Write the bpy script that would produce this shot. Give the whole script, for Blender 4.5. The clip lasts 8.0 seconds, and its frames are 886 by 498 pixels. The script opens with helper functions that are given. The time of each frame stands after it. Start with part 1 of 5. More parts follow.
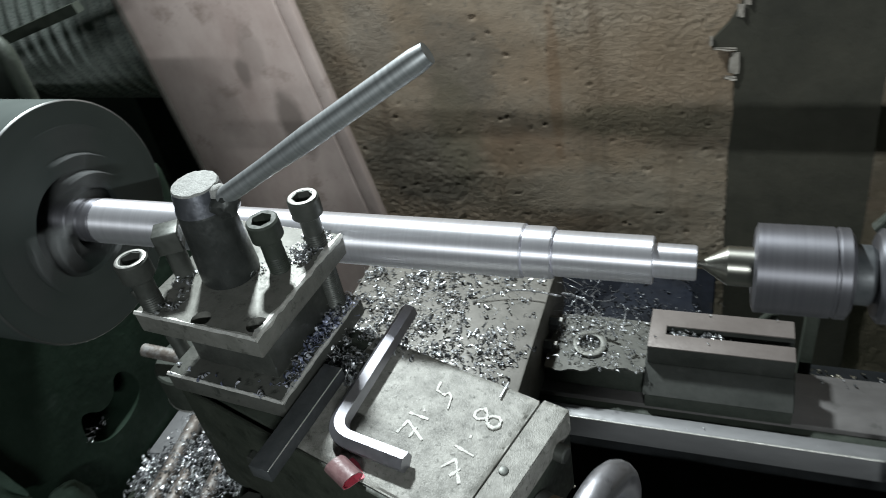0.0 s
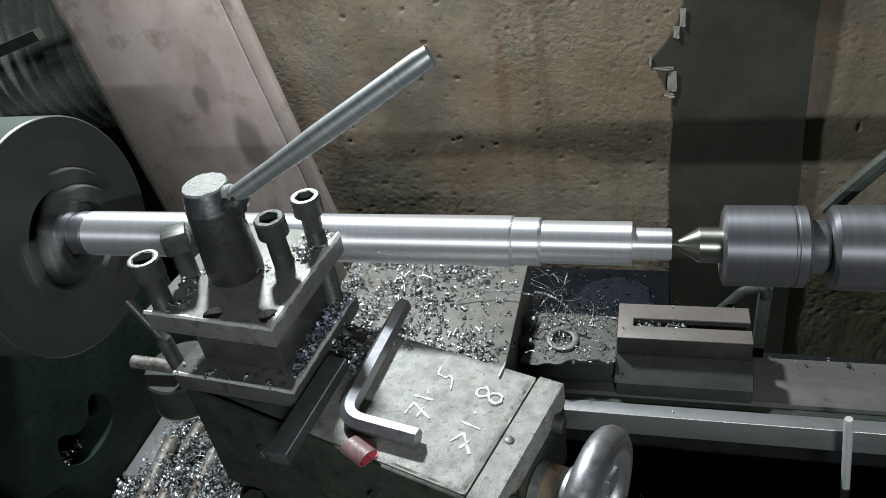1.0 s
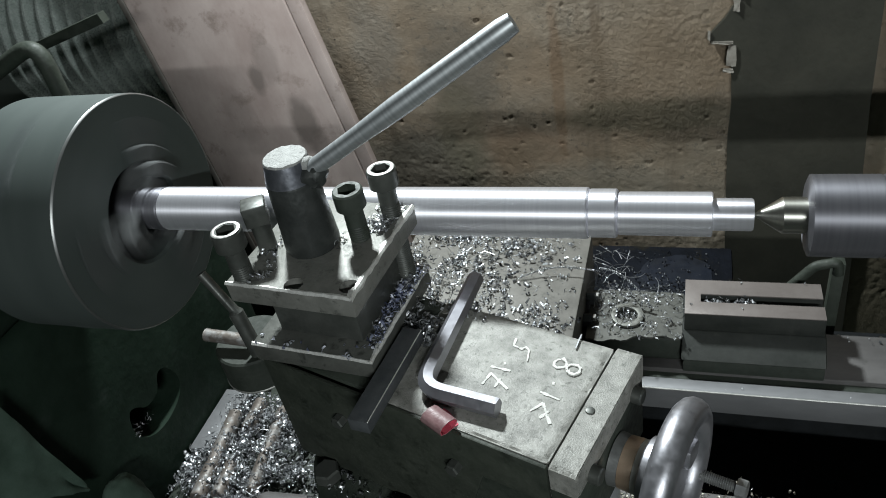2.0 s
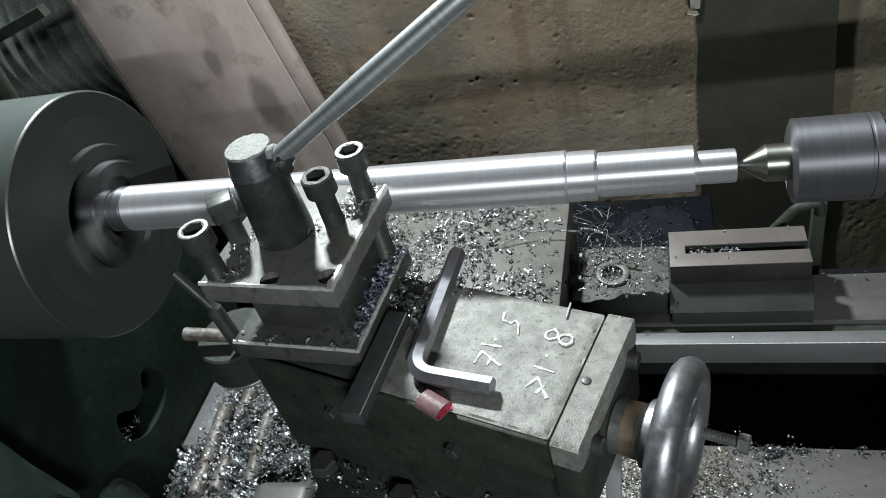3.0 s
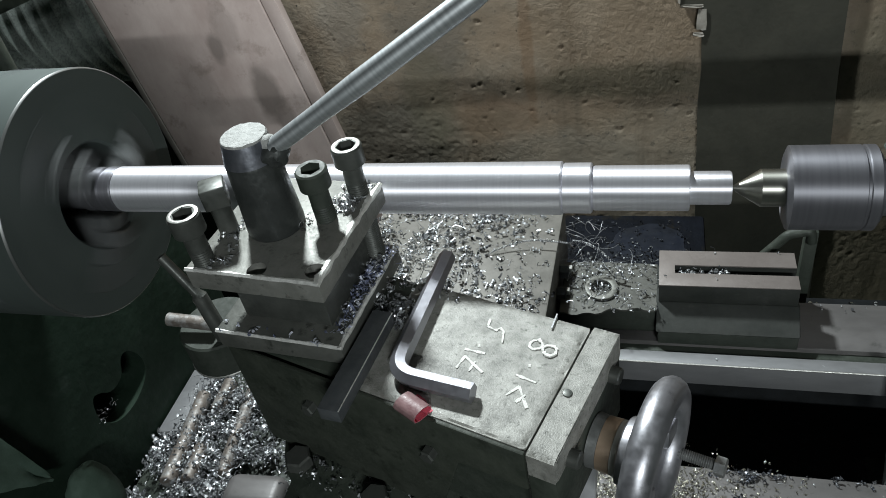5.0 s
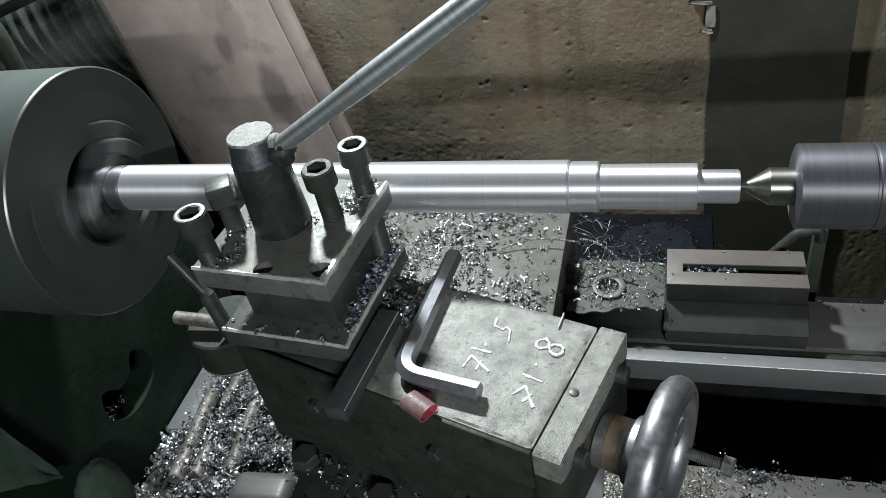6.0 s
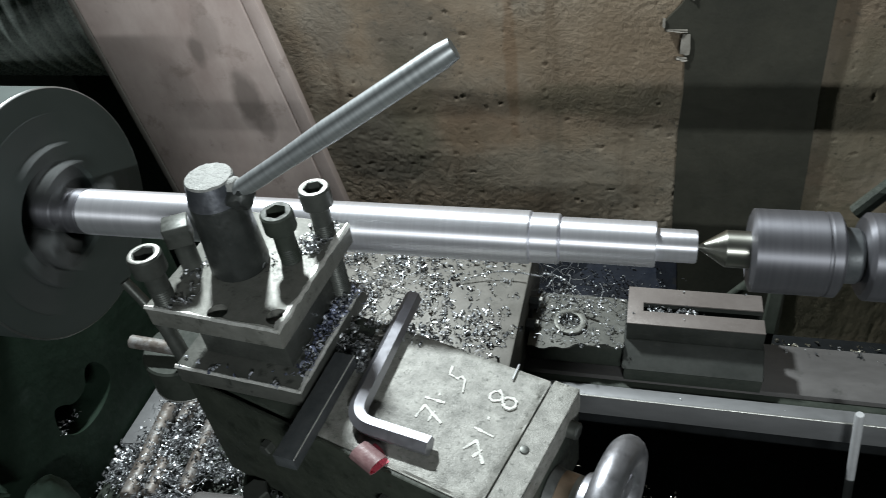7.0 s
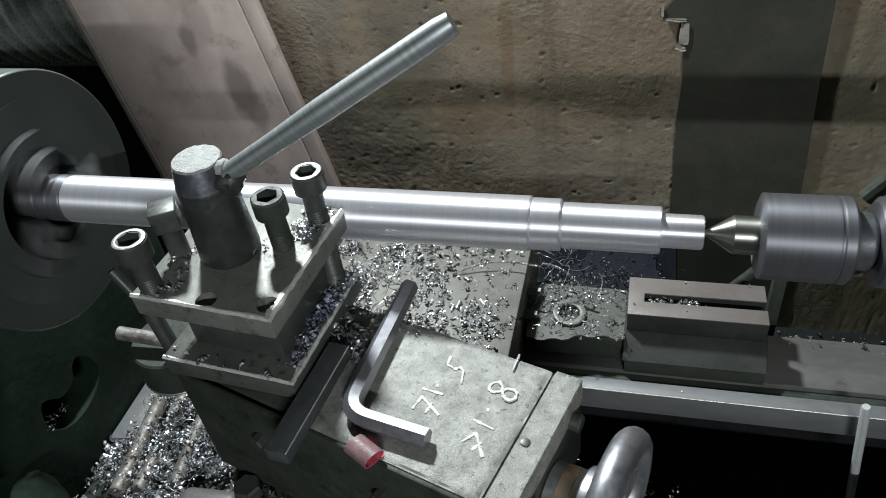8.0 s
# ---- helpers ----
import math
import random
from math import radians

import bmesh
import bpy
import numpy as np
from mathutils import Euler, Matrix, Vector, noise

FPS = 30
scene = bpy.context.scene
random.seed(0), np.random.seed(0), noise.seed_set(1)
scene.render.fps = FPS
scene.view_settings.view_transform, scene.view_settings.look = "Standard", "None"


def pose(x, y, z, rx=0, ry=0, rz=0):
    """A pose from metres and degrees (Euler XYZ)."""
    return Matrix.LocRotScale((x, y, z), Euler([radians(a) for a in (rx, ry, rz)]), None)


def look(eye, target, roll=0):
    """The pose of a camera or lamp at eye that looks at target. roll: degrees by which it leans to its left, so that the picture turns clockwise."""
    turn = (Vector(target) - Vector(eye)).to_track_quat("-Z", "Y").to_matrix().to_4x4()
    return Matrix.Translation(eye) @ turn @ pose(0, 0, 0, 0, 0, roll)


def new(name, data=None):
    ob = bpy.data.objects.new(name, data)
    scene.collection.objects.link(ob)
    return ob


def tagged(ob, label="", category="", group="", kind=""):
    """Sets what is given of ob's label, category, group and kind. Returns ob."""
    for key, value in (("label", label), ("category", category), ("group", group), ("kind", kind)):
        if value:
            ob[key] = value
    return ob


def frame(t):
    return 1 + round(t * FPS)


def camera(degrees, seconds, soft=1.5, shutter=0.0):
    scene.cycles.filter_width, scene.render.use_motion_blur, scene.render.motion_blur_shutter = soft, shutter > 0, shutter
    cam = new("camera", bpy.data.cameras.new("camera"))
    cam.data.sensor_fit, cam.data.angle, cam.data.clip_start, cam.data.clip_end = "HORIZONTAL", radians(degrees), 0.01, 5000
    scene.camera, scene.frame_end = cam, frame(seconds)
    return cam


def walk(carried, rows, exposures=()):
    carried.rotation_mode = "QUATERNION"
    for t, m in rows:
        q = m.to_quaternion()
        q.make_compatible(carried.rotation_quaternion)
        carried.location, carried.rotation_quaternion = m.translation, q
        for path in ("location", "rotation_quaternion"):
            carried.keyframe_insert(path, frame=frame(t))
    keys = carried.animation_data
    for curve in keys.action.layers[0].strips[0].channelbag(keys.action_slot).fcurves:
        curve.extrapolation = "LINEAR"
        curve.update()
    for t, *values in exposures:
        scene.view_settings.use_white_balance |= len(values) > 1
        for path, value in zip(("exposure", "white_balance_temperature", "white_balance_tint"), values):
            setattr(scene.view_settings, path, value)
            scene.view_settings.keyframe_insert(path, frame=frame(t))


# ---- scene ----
cam = camera(61.0, 8.0, 0.9, 0.5)
PATH = [
    (0, (0.491, -0.383, 1.414), (-0.187, 1.065, 0.213), -11.5),
    (0.2, (0.479, -0.402, 1.414), (-0.12, 1.092, 0.226), -11.5),
    (0.5, (0.469, -0.416, 1.418), (-0.095, 1.11, 0.255), -12.3),
    (0.7, (0.463, -0.427, 1.423), (-0.077, 1.1, 0.25), -10.3),
    (1, (0.465, -0.437, 1.419), (-0.059, 1.108, 0.261), -9.8),
    (1.2, (0.458, -0.442, 1.418), (-0.111, 1.093, 0.269), -9.8),
    (1.5, (0.448, -0.448, 1.415), (-0.172, 1.07, 0.27), -10.7),
    (1.7, (0.444, -0.453, 1.415), (-0.184, 1.053, 0.26), -10.8),
    (2.8, (0.436, -0.429, 1.419), (-0.144, 1.03, 0.18), -17.5),
    (3, (0.434, -0.43, 1.413), (-0.132, 1.018, 0.153), -16.5),
    (3.2, (0.429, -0.431, 1.414), (-0.126, 1.021, 0.155), -15.1),
    (3.5, (0.425, -0.429, 1.413), (-0.138, 1.028, 0.164), -15.0),
    (4, (0.431, -0.425, 1.408), (-0.1, 1.021, 0.132), -13.7),
    (4.2, (0.433, -0.425, 1.41), (-0.103, 1.017, 0.131), -13.1),
    (5.3, (0.435, -0.429, 1.411), (-0.108, 1.032, 0.16), -11.9),
    (5.5, (0.436, -0.428, 1.411), (-0.116, 1.027, 0.154), -12.3),
    (6, (0.435, -0.427, 1.411), (-0.129, 1.021, 0.153), -12.5),
    (6.3, (0.438, -0.421, 1.416), (-0.119, 1.029, 0.156), -11.1),
    (6.5, (0.439, -0.41, 1.423), (-0.11, 1.029, 0.147), -10.4),
    (6.8, (0.439, -0.4, 1.431), (-0.09, 1.052, 0.161), -9.2),
    (7, (0.443, -0.4, 1.436), (-0.055, 1.054, 0.156), -8.7),
    (7.2, (0.445, -0.403, 1.436), (-0.034, 1.061, 0.16), -8.4),
    (7.5, (0.445, -0.399, 1.435), (-0.048, 1.054, 0.151), -8.8),
    (7.7, (0.449, -0.397, 1.427), (-0.046, 1.056, 0.145), -8.9),
    (8, (0.437, -0.392, 1.42), (-0.046, 1.059, 0.131), -8.4),
]
walk(cam, [(t, look(eye, target, roll)) for t, eye, target, roll in PATH])

# ---------------------------------------------------------------- light
AX = 1.10            # height of the spindle axis
world = bpy.data.worlds.new("world")
scene.world = world
world.use_nodes = True
world.node_tree.nodes["Background"].inputs[0].default_value = (0.55, 0.6, 0.6, 1)
world.node_tree.nodes["Background"].inputs[1].default_value = 0.0025


def lamp(name, eye, target, size, watts, colour):
    data = bpy.data.lights.new(name, "AREA")
    data.shape, data.size, data.energy, data.color = "DISK", size, watts, colour
    ob = new(name, data)
    ob.matrix_world = look(eye, target)
    return ob


work_lamp = lamp("work_lamp", (-0.05, 0.48, 1.84), (0.22, 0.02, 1.0), 0.09, 17.4, (0.90, 0.98, 1.0))
work_lamp.data.spread = radians(165)
tube_lamp = lamp("room_tube_lamp", (0.93, -1.66, 1.85), (0.93, 0.3, 0.95), 0.5, 20.5, (0.92, 0.985, 1.0))
tube_lamp.data.shape, tube_lamp.data.size_y = "RECTANGLE", 0.025
scene.view_settings.exposure = 0.0


# ---------------------------------------------------------------- materials
def turned(name, c1, c2, rough):
    """Turned steel: fine rings round the x axis, which spread highlights along it."""
    m = bpy.data.materials.new(name)
    m.use_nodes = True
    n, l = m.node_tree.nodes, m.node_tree.links
    bsdf = n["Principled BSDF"]
    tc, mp, ns, ramp = n.new("ShaderNodeTexCoord"), n.new("ShaderNodeMapping"), n.new("ShaderNodeTexNoise"), n.new("ShaderNodeValToRGB")
    mp.inputs["Scale"].default_value = (1, 0.02, 0.02)
    l.new(tc.outputs["Object"], mp.inputs[0])
    l.new(mp.outputs[0], ns.inputs[0])
    ns.inputs["Scale"].default_value, ns.inputs["Detail"].default_value = 420, 8
    ramp.color_ramp.elements[0].color, ramp.color_ramp.elements[1].color = (*c1, 1), (*c2, 1)
    ramp.color_ramp.elements[0].position, ramp.color_ramp.elements[1].position = 0.35, 0.65
    l.new(ns.outputs[0], ramp.inputs[0])
    l.new(ramp.outputs[0], bsdf.inputs["Base Color"])
    bsdf.inputs["Metallic"].default_value = 1
    rr = n.new("ShaderNodeMapRange")
    rr.inputs["To Min"].default_value, rr.inputs["To Max"].default_value = rough
    l.new(ns.outputs[0], rr.inputs[0])
    l.new(rr.outputs[0], bsdf.inputs["Roughness"])
    bsdf.inputs["Anisotropic"].default_value = 0.7
    bsdf.inputs["Anisotropic Rotation"].default_value = ANISO
    tan = n.new("ShaderNodeTangent")
    tan.direction_type, tan.axis = "RADIAL", "X"
    l.new(tan.outputs[0], bsdf.inputs["Tangent"])
    bp = n.new("ShaderNodeBump")
    bp.inputs["Strength"].default_value, bp.inputs["Distance"].default_value = 0.008, 0.001
    l.new(ns.outputs[0], bp.inputs["Height"])
    l.new(bp.outputs[0], bsdf.inputs["Normal"])
    return m


ANISO = 0.25


def plaster(name):
    """Old plaster: brown blotches, runs of damp, dark pits and a coarse relief."""
    m = bpy.data.materials.new(name)
    m.use_nodes = True
    n, l = m.node_tree.nodes, m.node_tree.links
    bsdf = n["Principled BSDF"]
    tc = n.new("ShaderNodeTexCoord")

    def field(scale, stretch, detail, rough, low, high):
        mp, ns, mr = n.new("ShaderNodeMapping"), n.new("ShaderNodeTexNoise"), n.new("ShaderNodeMapRange")
        mp.inputs["Scale"].default_value = stretch
        l.new(tc.outputs["Object"], mp.inputs[0])
        l.new(mp.outputs[0], ns.inputs[0])
        ns.inputs["Scale"].default_value, ns.inputs["Detail"].default_value, ns.inputs["Roughness"].default_value = scale, detail, rough
        mr.inputs["From Min"].default_value, mr.inputs["From Max"].default_value = low, high
        l.new(ns.outputs[0], mr.inputs[0])
        return mr.outputs[0]

    def mixed(fac, a, b):
        mx = n.new("ShaderNodeMix")
        mx.data_type = "RGBA"
        l.new(fac, mx.inputs["Factor"])
        for k, v in ((6, a), (7, b)):
            if isinstance(v, tuple):
                mx.inputs[k].default_value = (*v, 1)
            else:
                l.new(v, mx.inputs[k])
        return mx.outputs[2]

    blotch = field(3.6, (1, 1, 1), 9, 0.70, 0.38, 0.64)
    runs = field(9, (2.2, 1, 0.16), 5, 0.6, 0.52, 0.70)
    brown = field(2.4, (1, 1, 1.3), 5, 0.62, 0.40, 0.60)
    grit = field(60, (1, 1, 1), 6, 0.75, 0.565, 0.70)
    colour = mixed(blotch, (0.145, 0.125, 0.094), (0.42, 0.362, 0.285))
    colour = mixed(brown, colour, (0.27, 0.205, 0.142))
    colour = mixed(runs, colour, (0.185, 0.142, 0.10))
    colour = mixed(grit, colour, (0.12, 0.105, 0.084))
    colour = mixed(field(62, (1, 1, 1), 2, 0.5, 0.74, 0.78), colour, (0.045, 0.038, 0.030))
    l.new(colour, bsdf.inputs["Base Color"])
    bsdf.inputs["Roughness"].default_value = 0.72
    vor = n.new("ShaderNodeTexVoronoi")
    vor.inputs["Scale"].default_value = 46
    l.new(tc.outputs["Object"], vor.inputs[0])
    pit = n.new("ShaderNodeMapRange")
    pit.inputs["From Min"].default_value, pit.inputs["From Max"].default_value = 0.0, 0.35
    l.new(vor.outputs[0], pit.inputs[0])
    worn = field(3.1, (1, 1, 1), 3, 0.5, 0.42, 0.6)
    coarse = field(95, (1, 1, 1), 7, 0.7, 0.3, 0.7)
    a, b, c = n.new("ShaderNodeMath"), n.new("ShaderNodeMath"), n.new("ShaderNodeMath")
    a.operation, b.operation = "MULTIPLY", "ADD"
    l.new(coarse, b.inputs[0])
    l.new(pit.outputs[0], b.inputs[1])
    l.new(b.outputs[0], a.inputs[0])
    l.new(worn, a.inputs[1])
    l.new(a.outputs[0], c.inputs[0])
    c.operation = "MULTIPLY_ADD"
    c.inputs[1].default_value = 1.0
    l.new(blotch, c.inputs[2])
    bp = n.new("ShaderNodeBump")
    bp.inputs["Strength"].default_value, bp.inputs["Distance"].default_value = 0.6, 0.004
    l.new(c.outputs[0], bp.inputs["Height"])
    l.new(bp.outputs[0], bsdf.inputs["Normal"])
    return m


def material(name, c1, c2, scale=40.0, metal=0.0, rough=(0.4, 0.6), bump=0.1, fine=400.0, stretch=(1, 1, 1), spots=None, spot_scale=60.0, spot_cut=0.62, coat=0.0):
    """Two colours mixed by broad noise, a finer noise in roughness and relief, and optional spots of a third colour."""
    m = bpy.data.materials.new(name)
    m.use_nodes = True
    n, l = m.node_tree.nodes, m.node_tree.links
    bsdf = n["Principled BSDF"]
    tc = n.new("ShaderNodeTexCoord")
    mp = n.new("ShaderNodeMapping")
    mp.inputs["Scale"].default_value = stretch
    l.new(tc.outputs["Object"], mp.inputs[0])
    big = n.new("ShaderNodeTexNoise")
    big.inputs["Scale"].default_value, big.inputs["Detail"].default_value, big.inputs["Roughness"].default_value = scale, 6, 0.65
    l.new(mp.outputs[0], big.inputs[0])
    ramp = n.new("ShaderNodeValToRGB")
    ramp.color_ramp.elements[0].position, ramp.color_ramp.elements[1].position = 0.32, 0.68
    ramp.color_ramp.elements[0].color, ramp.color_ramp.elements[1].color = (*c1, 1), (*c2, 1)
    l.new(big.outputs[0], ramp.inputs[0])
    colour = ramp.outputs[0]
    small = n.new("ShaderNodeTexNoise")
    small.inputs["Scale"].default_value, small.inputs["Detail"].default_value = fine, 3
    l.new(mp.outputs[0], small.inputs[0])
    if spots:
        sp = n.new("ShaderNodeTexNoise")
        sp.inputs["Scale"].default_value, sp.inputs["Detail"].default_value, sp.inputs["Roughness"].default_value = spot_scale, 5, 0.7
        l.new(tc.outputs["Object"], sp.inputs[0])
        cut = n.new("ShaderNodeValToRGB")
        cut.color_ramp.elements[0].position, cut.color_ramp.elements[1].position = spot_cut, spot_cut + 0.14
        l.new(sp.outputs[0], cut.inputs[0])
        mix = n.new("ShaderNodeMix")
        mix.data_type = "RGBA"
        l.new(cut.outputs[0], mix.inputs["Factor"])
        l.new(colour, mix.inputs[6])
        mix.inputs[7].default_value = (*spots, 1)
        colour = mix.outputs[2]
    l.new(colour, bsdf.inputs["Base Color"])
    rr = n.new("ShaderNodeMapRange")
    rr.inputs["To Min"].default_value, rr.inputs["To Max"].default_value = rough
    rr.inputs["From Min"].default_value, rr.inputs["From Max"].default_value = 0.3, 0.7
    l.new(small.outputs[0], rr.inputs[0])
    l.new(rr.outputs[0], bsdf.inputs["Roughness"])
    bsdf.inputs["Metallic"].default_value = metal
    bsdf.inputs["Coat Weight"].default_value = coat
    add = n.new("ShaderNodeMath")
    l.new(big.outputs[0], add.inputs[0])
    l.new(small.outputs[0], add.inputs[1])
    bp = n.new("ShaderNodeBump")
    bp.inputs["Strength"].default_value, bp.inputs["Distance"].default_value = bump, 0.002
    l.new(add.outputs[0], bp.inputs["Height"])
    l.new(bp.outputs[0], bsdf.inputs["Normal"])
    return m


TURNED = turned("turned_steel", (0.82, 0.82, 0.87), (0.88, 0.88, 0.93), (0.45, 0.51))
TURNED.node_tree.nodes["Principled BSDF"].inputs["Metallic"].default_value = 0.80
TURNED.node_tree.nodes["Principled BSDF"].inputs["Anisotropic"].default_value = 0.86
GROUND = material("ground_steel", (0.33, 0.33, 0.36), (0.43, 0.43, 0.465), 50, 0.85, (0.34, 0.44), 0.01, 300)
QUILL = turned("dull_quill_steel", (0.165, 0.165, 0.182), (0.195, 0.195, 0.212), (0.48, 0.56))
QUILL.node_tree.nodes["Principled BSDF"].inputs["Metallic"].default_value = 0.75
LEVER = turned("drawn_lever_steel", (0.31, 0.33, 0.335), (0.40, 0.42, 0.425), (0.42, 0.49))
LEVER.node_tree.nodes["Principled BSDF"].inputs["Metallic"].default_value = 0.75
LEVER.node_tree.nodes["Principled BSDF"].inputs["Anisotropic"].default_value = 0.20
OILY = material("oily_tool_steel", (0.055, 0.060, 0.054), (0.105, 0.110, 0.100), 45, 0.45, (0.36, 0.55), 0.05, 300, spots=(0.17, 0.17, 0.155), spot_scale=90, spot_cut=0.66)
PLATE = material("worn_plate_steel", (0.135, 0.137, 0.122), (0.235, 0.235, 0.214), 55, 0.25, (0.42, 0.60), 0.10, 500, spots=(0.062, 0.065, 0.056), spot_scale=95, spot_cut=0.55)
BLACKOX = material("black_oxide_steel", (0.066, 0.073, 0.078), (0.105, 0.112, 0.117), 120, 0.3, (0.38, 0.55), 0.04, 300)
CHUCK = material("dark_chuck_steel", (0.047, 0.060, 0.056), (0.079, 0.095, 0.089), 25, 0.2, (0.5, 0.65), 0.02, 200)
# Bright steel for worn spots and for painted glints.
WORN_GLINT = material("bright_worn_and_glint_steel", (0.36, 0.36, 0.34), (0.52, 0.52, 0.49), 200, 0.7, (0.35, 0.5), 0.1, 800)
JAW = material("jaw_steel", (0.085, 0.09, 0.09), (0.14, 0.145, 0.145), 60, 0.5, (0.42, 0.55), 0.03, 300)
WELD = material("grey_weld_metal", (0.24, 0.245, 0.235), (0.36, 0.365, 0.35), 260, 0.1, (0.6, 0.8), 0.45, 700)
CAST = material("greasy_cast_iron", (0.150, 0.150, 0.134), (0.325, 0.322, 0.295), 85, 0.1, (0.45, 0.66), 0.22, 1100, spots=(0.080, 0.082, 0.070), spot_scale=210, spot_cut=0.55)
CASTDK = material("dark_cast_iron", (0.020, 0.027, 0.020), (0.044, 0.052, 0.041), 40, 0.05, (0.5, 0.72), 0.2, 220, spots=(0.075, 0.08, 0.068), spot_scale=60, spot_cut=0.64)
# Near-black that puts the unlit depth of the bed into the colour.
PITBLACK = material("black_painted_shade", (0.008, 0.009, 0.009), (0.016, 0.018, 0.020), 30, 0.0, (0.8, 0.95), 0.2, 150)
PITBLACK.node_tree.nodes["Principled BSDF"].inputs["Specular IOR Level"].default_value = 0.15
GREEN = material("dark_green_paint", (0.004, 0.011, 0.006), (0.014, 0.027, 0.018), 11, 0.0, (0.55, 0.8), 0.4, 90, spots=(0.020, 0.031, 0.024), spot_scale=14, spot_cut=0.58)
GREEN.node_tree.nodes["Principled BSDF"].inputs["Specular IOR Level"].default_value = 0.2
WAY = material("bed_way_iron", (0.098, 0.094, 0.092), (0.145, 0.139, 0.136), 28, 0.2, (0.42, 0.58), 0.03, 200, (0.4, 1, 1), spots=(0.075, 0.075, 0.070), spot_scale=40, spot_cut=0.60)
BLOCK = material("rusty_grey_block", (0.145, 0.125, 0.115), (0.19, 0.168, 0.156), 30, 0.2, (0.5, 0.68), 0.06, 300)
# Dark for oil and for the shade on upright faces, both in the colour.
BLOCKSIDE = material("shaded_oily_block_side", (0.014, 0.020, 0.014), (0.034, 0.040, 0.032), 38, 0.0, (0.6, 0.8), 0.15, 160, spots=(0.050, 0.052, 0.045), spot_scale=55, spot_cut=0.62)


def swarf(name, dark, mid, bright, rough=0.38):
    """Metal chips, each curl with a shade of its own, from oily dark to bright."""
    m = bpy.data.materials.new(name)
    m.use_nodes = True
    n, l = m.node_tree.nodes, m.node_tree.links
    bsdf = n["Principled BSDF"]
    geo, ramp = n.new("ShaderNodeNewGeometry"), n.new("ShaderNodeValToRGB")
    ramp.color_ramp.elements[0].color, ramp.color_ramp.elements[1].color = (*dark, 1), (*bright, 1)
    ramp.color_ramp.elements.new(0.5).color = (*mid, 1)
    l.new(geo.outputs["Random Per Island"], ramp.inputs[0])
    l.new(ramp.outputs[0], bsdf.inputs["Base Color"])
    tc, ns, bp = n.new("ShaderNodeTexCoord"), n.new("ShaderNodeTexNoise"), n.new("ShaderNodeBump")
    ns.inputs["Scale"].default_value, ns.inputs["Detail"].default_value = 900, 2
    l.new(tc.outputs["Object"], ns.inputs[0])
    bp.inputs["Strength"].default_value, bp.inputs["Distance"].default_value = 0.15, 0.001
    l.new(ns.outputs[0], bp.inputs["Height"])
    l.new(bp.outputs[0], bsdf.inputs["Normal"])
    bsdf.inputs["Metallic"].default_value, bsdf.inputs["Roughness"].default_value = 0.72, rough
    return m


CHIP = swarf("steel_chips", (0.05, 0.054, 0.057), (0.34, 0.35, 0.365), (0.88, 0.90, 0.92), 0.34)
CHIPBLUE = swarf("blued_steel_chips", (0.04, 0.05, 0.09), (0.30, 0.33, 0.46), (0.86, 0.88, 0.92), 0.36)
CHIPBLUE.node_tree.nodes["Principled BSDF"].inputs["Metallic"].default_value = 0.5
CHIPDARK = swarf("oily_dark_chips", (0.012, 0.014, 0.018), (0.06, 0.066, 0.08), (0.34, 0.35, 0.36))
OILFILM = material("blue_black_oil_film", (0.003, 0.004, 0.006), (0.007, 0.009, 0.014), 30, 0.0, (0.65, 0.85), 0.4, 160, spots=(0.014, 0.012, 0.008), spot_scale=26, spot_cut=0.55)
OILFILM.node_tree.nodes["Principled BSDF"].inputs["Specular IOR Level"].default_value = 0.12
OILPOOL = material("dark_blue_cutting_oil", (0.003, 0.005, 0.009), (0.006, 0.010, 0.020), 24, 0.0, (0.40, 0.60), 0.05, 90)
OILPOOL.node_tree.nodes["Principled BSDF"].inputs["Specular IOR Level"].default_value = 0.3
# Rubbed edges, near white to paint the lamp's reflection on them.
RUBBED = material("rubbed_highlight_edge", (0.55, 0.55, 0.52), (0.82, 0.82, 0.78), 260, 0.4, (0.35, 0.5), 0.1, 800)
BOLT = material("worn_bolt_steel", (0.16, 0.165, 0.16), (0.26, 0.265, 0.26), 90, 0.6, (0.32, 0.48), 0.05, 400)
CHIPOLD = material("old_dull_chips", (0.22, 0.21, 0.165), (0.52, 0.50, 0.43), 90, 0.9, (0.25, 0.45), 0.02, 300)
RUST = material("rusty_bar_steel", (0.105, 0.088, 0.075), (0.20, 0.178, 0.158), 60, 0.3, (0.42, 0.65), 0.15, 300, spots=(0.27, 0.27, 0.265), spot_scale=42, spot_cut=0.47)
COPPER = material("copper_band", (0.52, 0.37, 0.26), (0.68, 0.52, 0.39), 60, 0.75, (0.28, 0.40), 0.03, 300)
WHEEL = material("polished_handwheel", (0.34, 0.34, 0.36), (0.44, 0.44, 0.47), 40, 0.9, (0.36, 0.5), 0.05, 160, spots=(0.20, 0.20, 0.21), spot_scale=60, spot_cut=0.60)
PLASTER = plaster("stained_plaster")
# Green is added so the unseen walls bounce a tint into the shade.
CONCRETE = material("greenish_bounce_plaster", (0.085, 0.105, 0.09), (0.14, 0.16, 0.14), 3, 0.0, (0.7, 0.9), 0.4, 60)
BOARD = material("dusty_pink_board", (0.34, 0.268, 0.244), (0.47, 0.392, 0.362), 13, 0.0, (0.5, 0.75), 0.07, 160, (1, 1, 0.55), spots=(0.255, 0.200, 0.175), spot_scale=17, spot_cut=0.56)


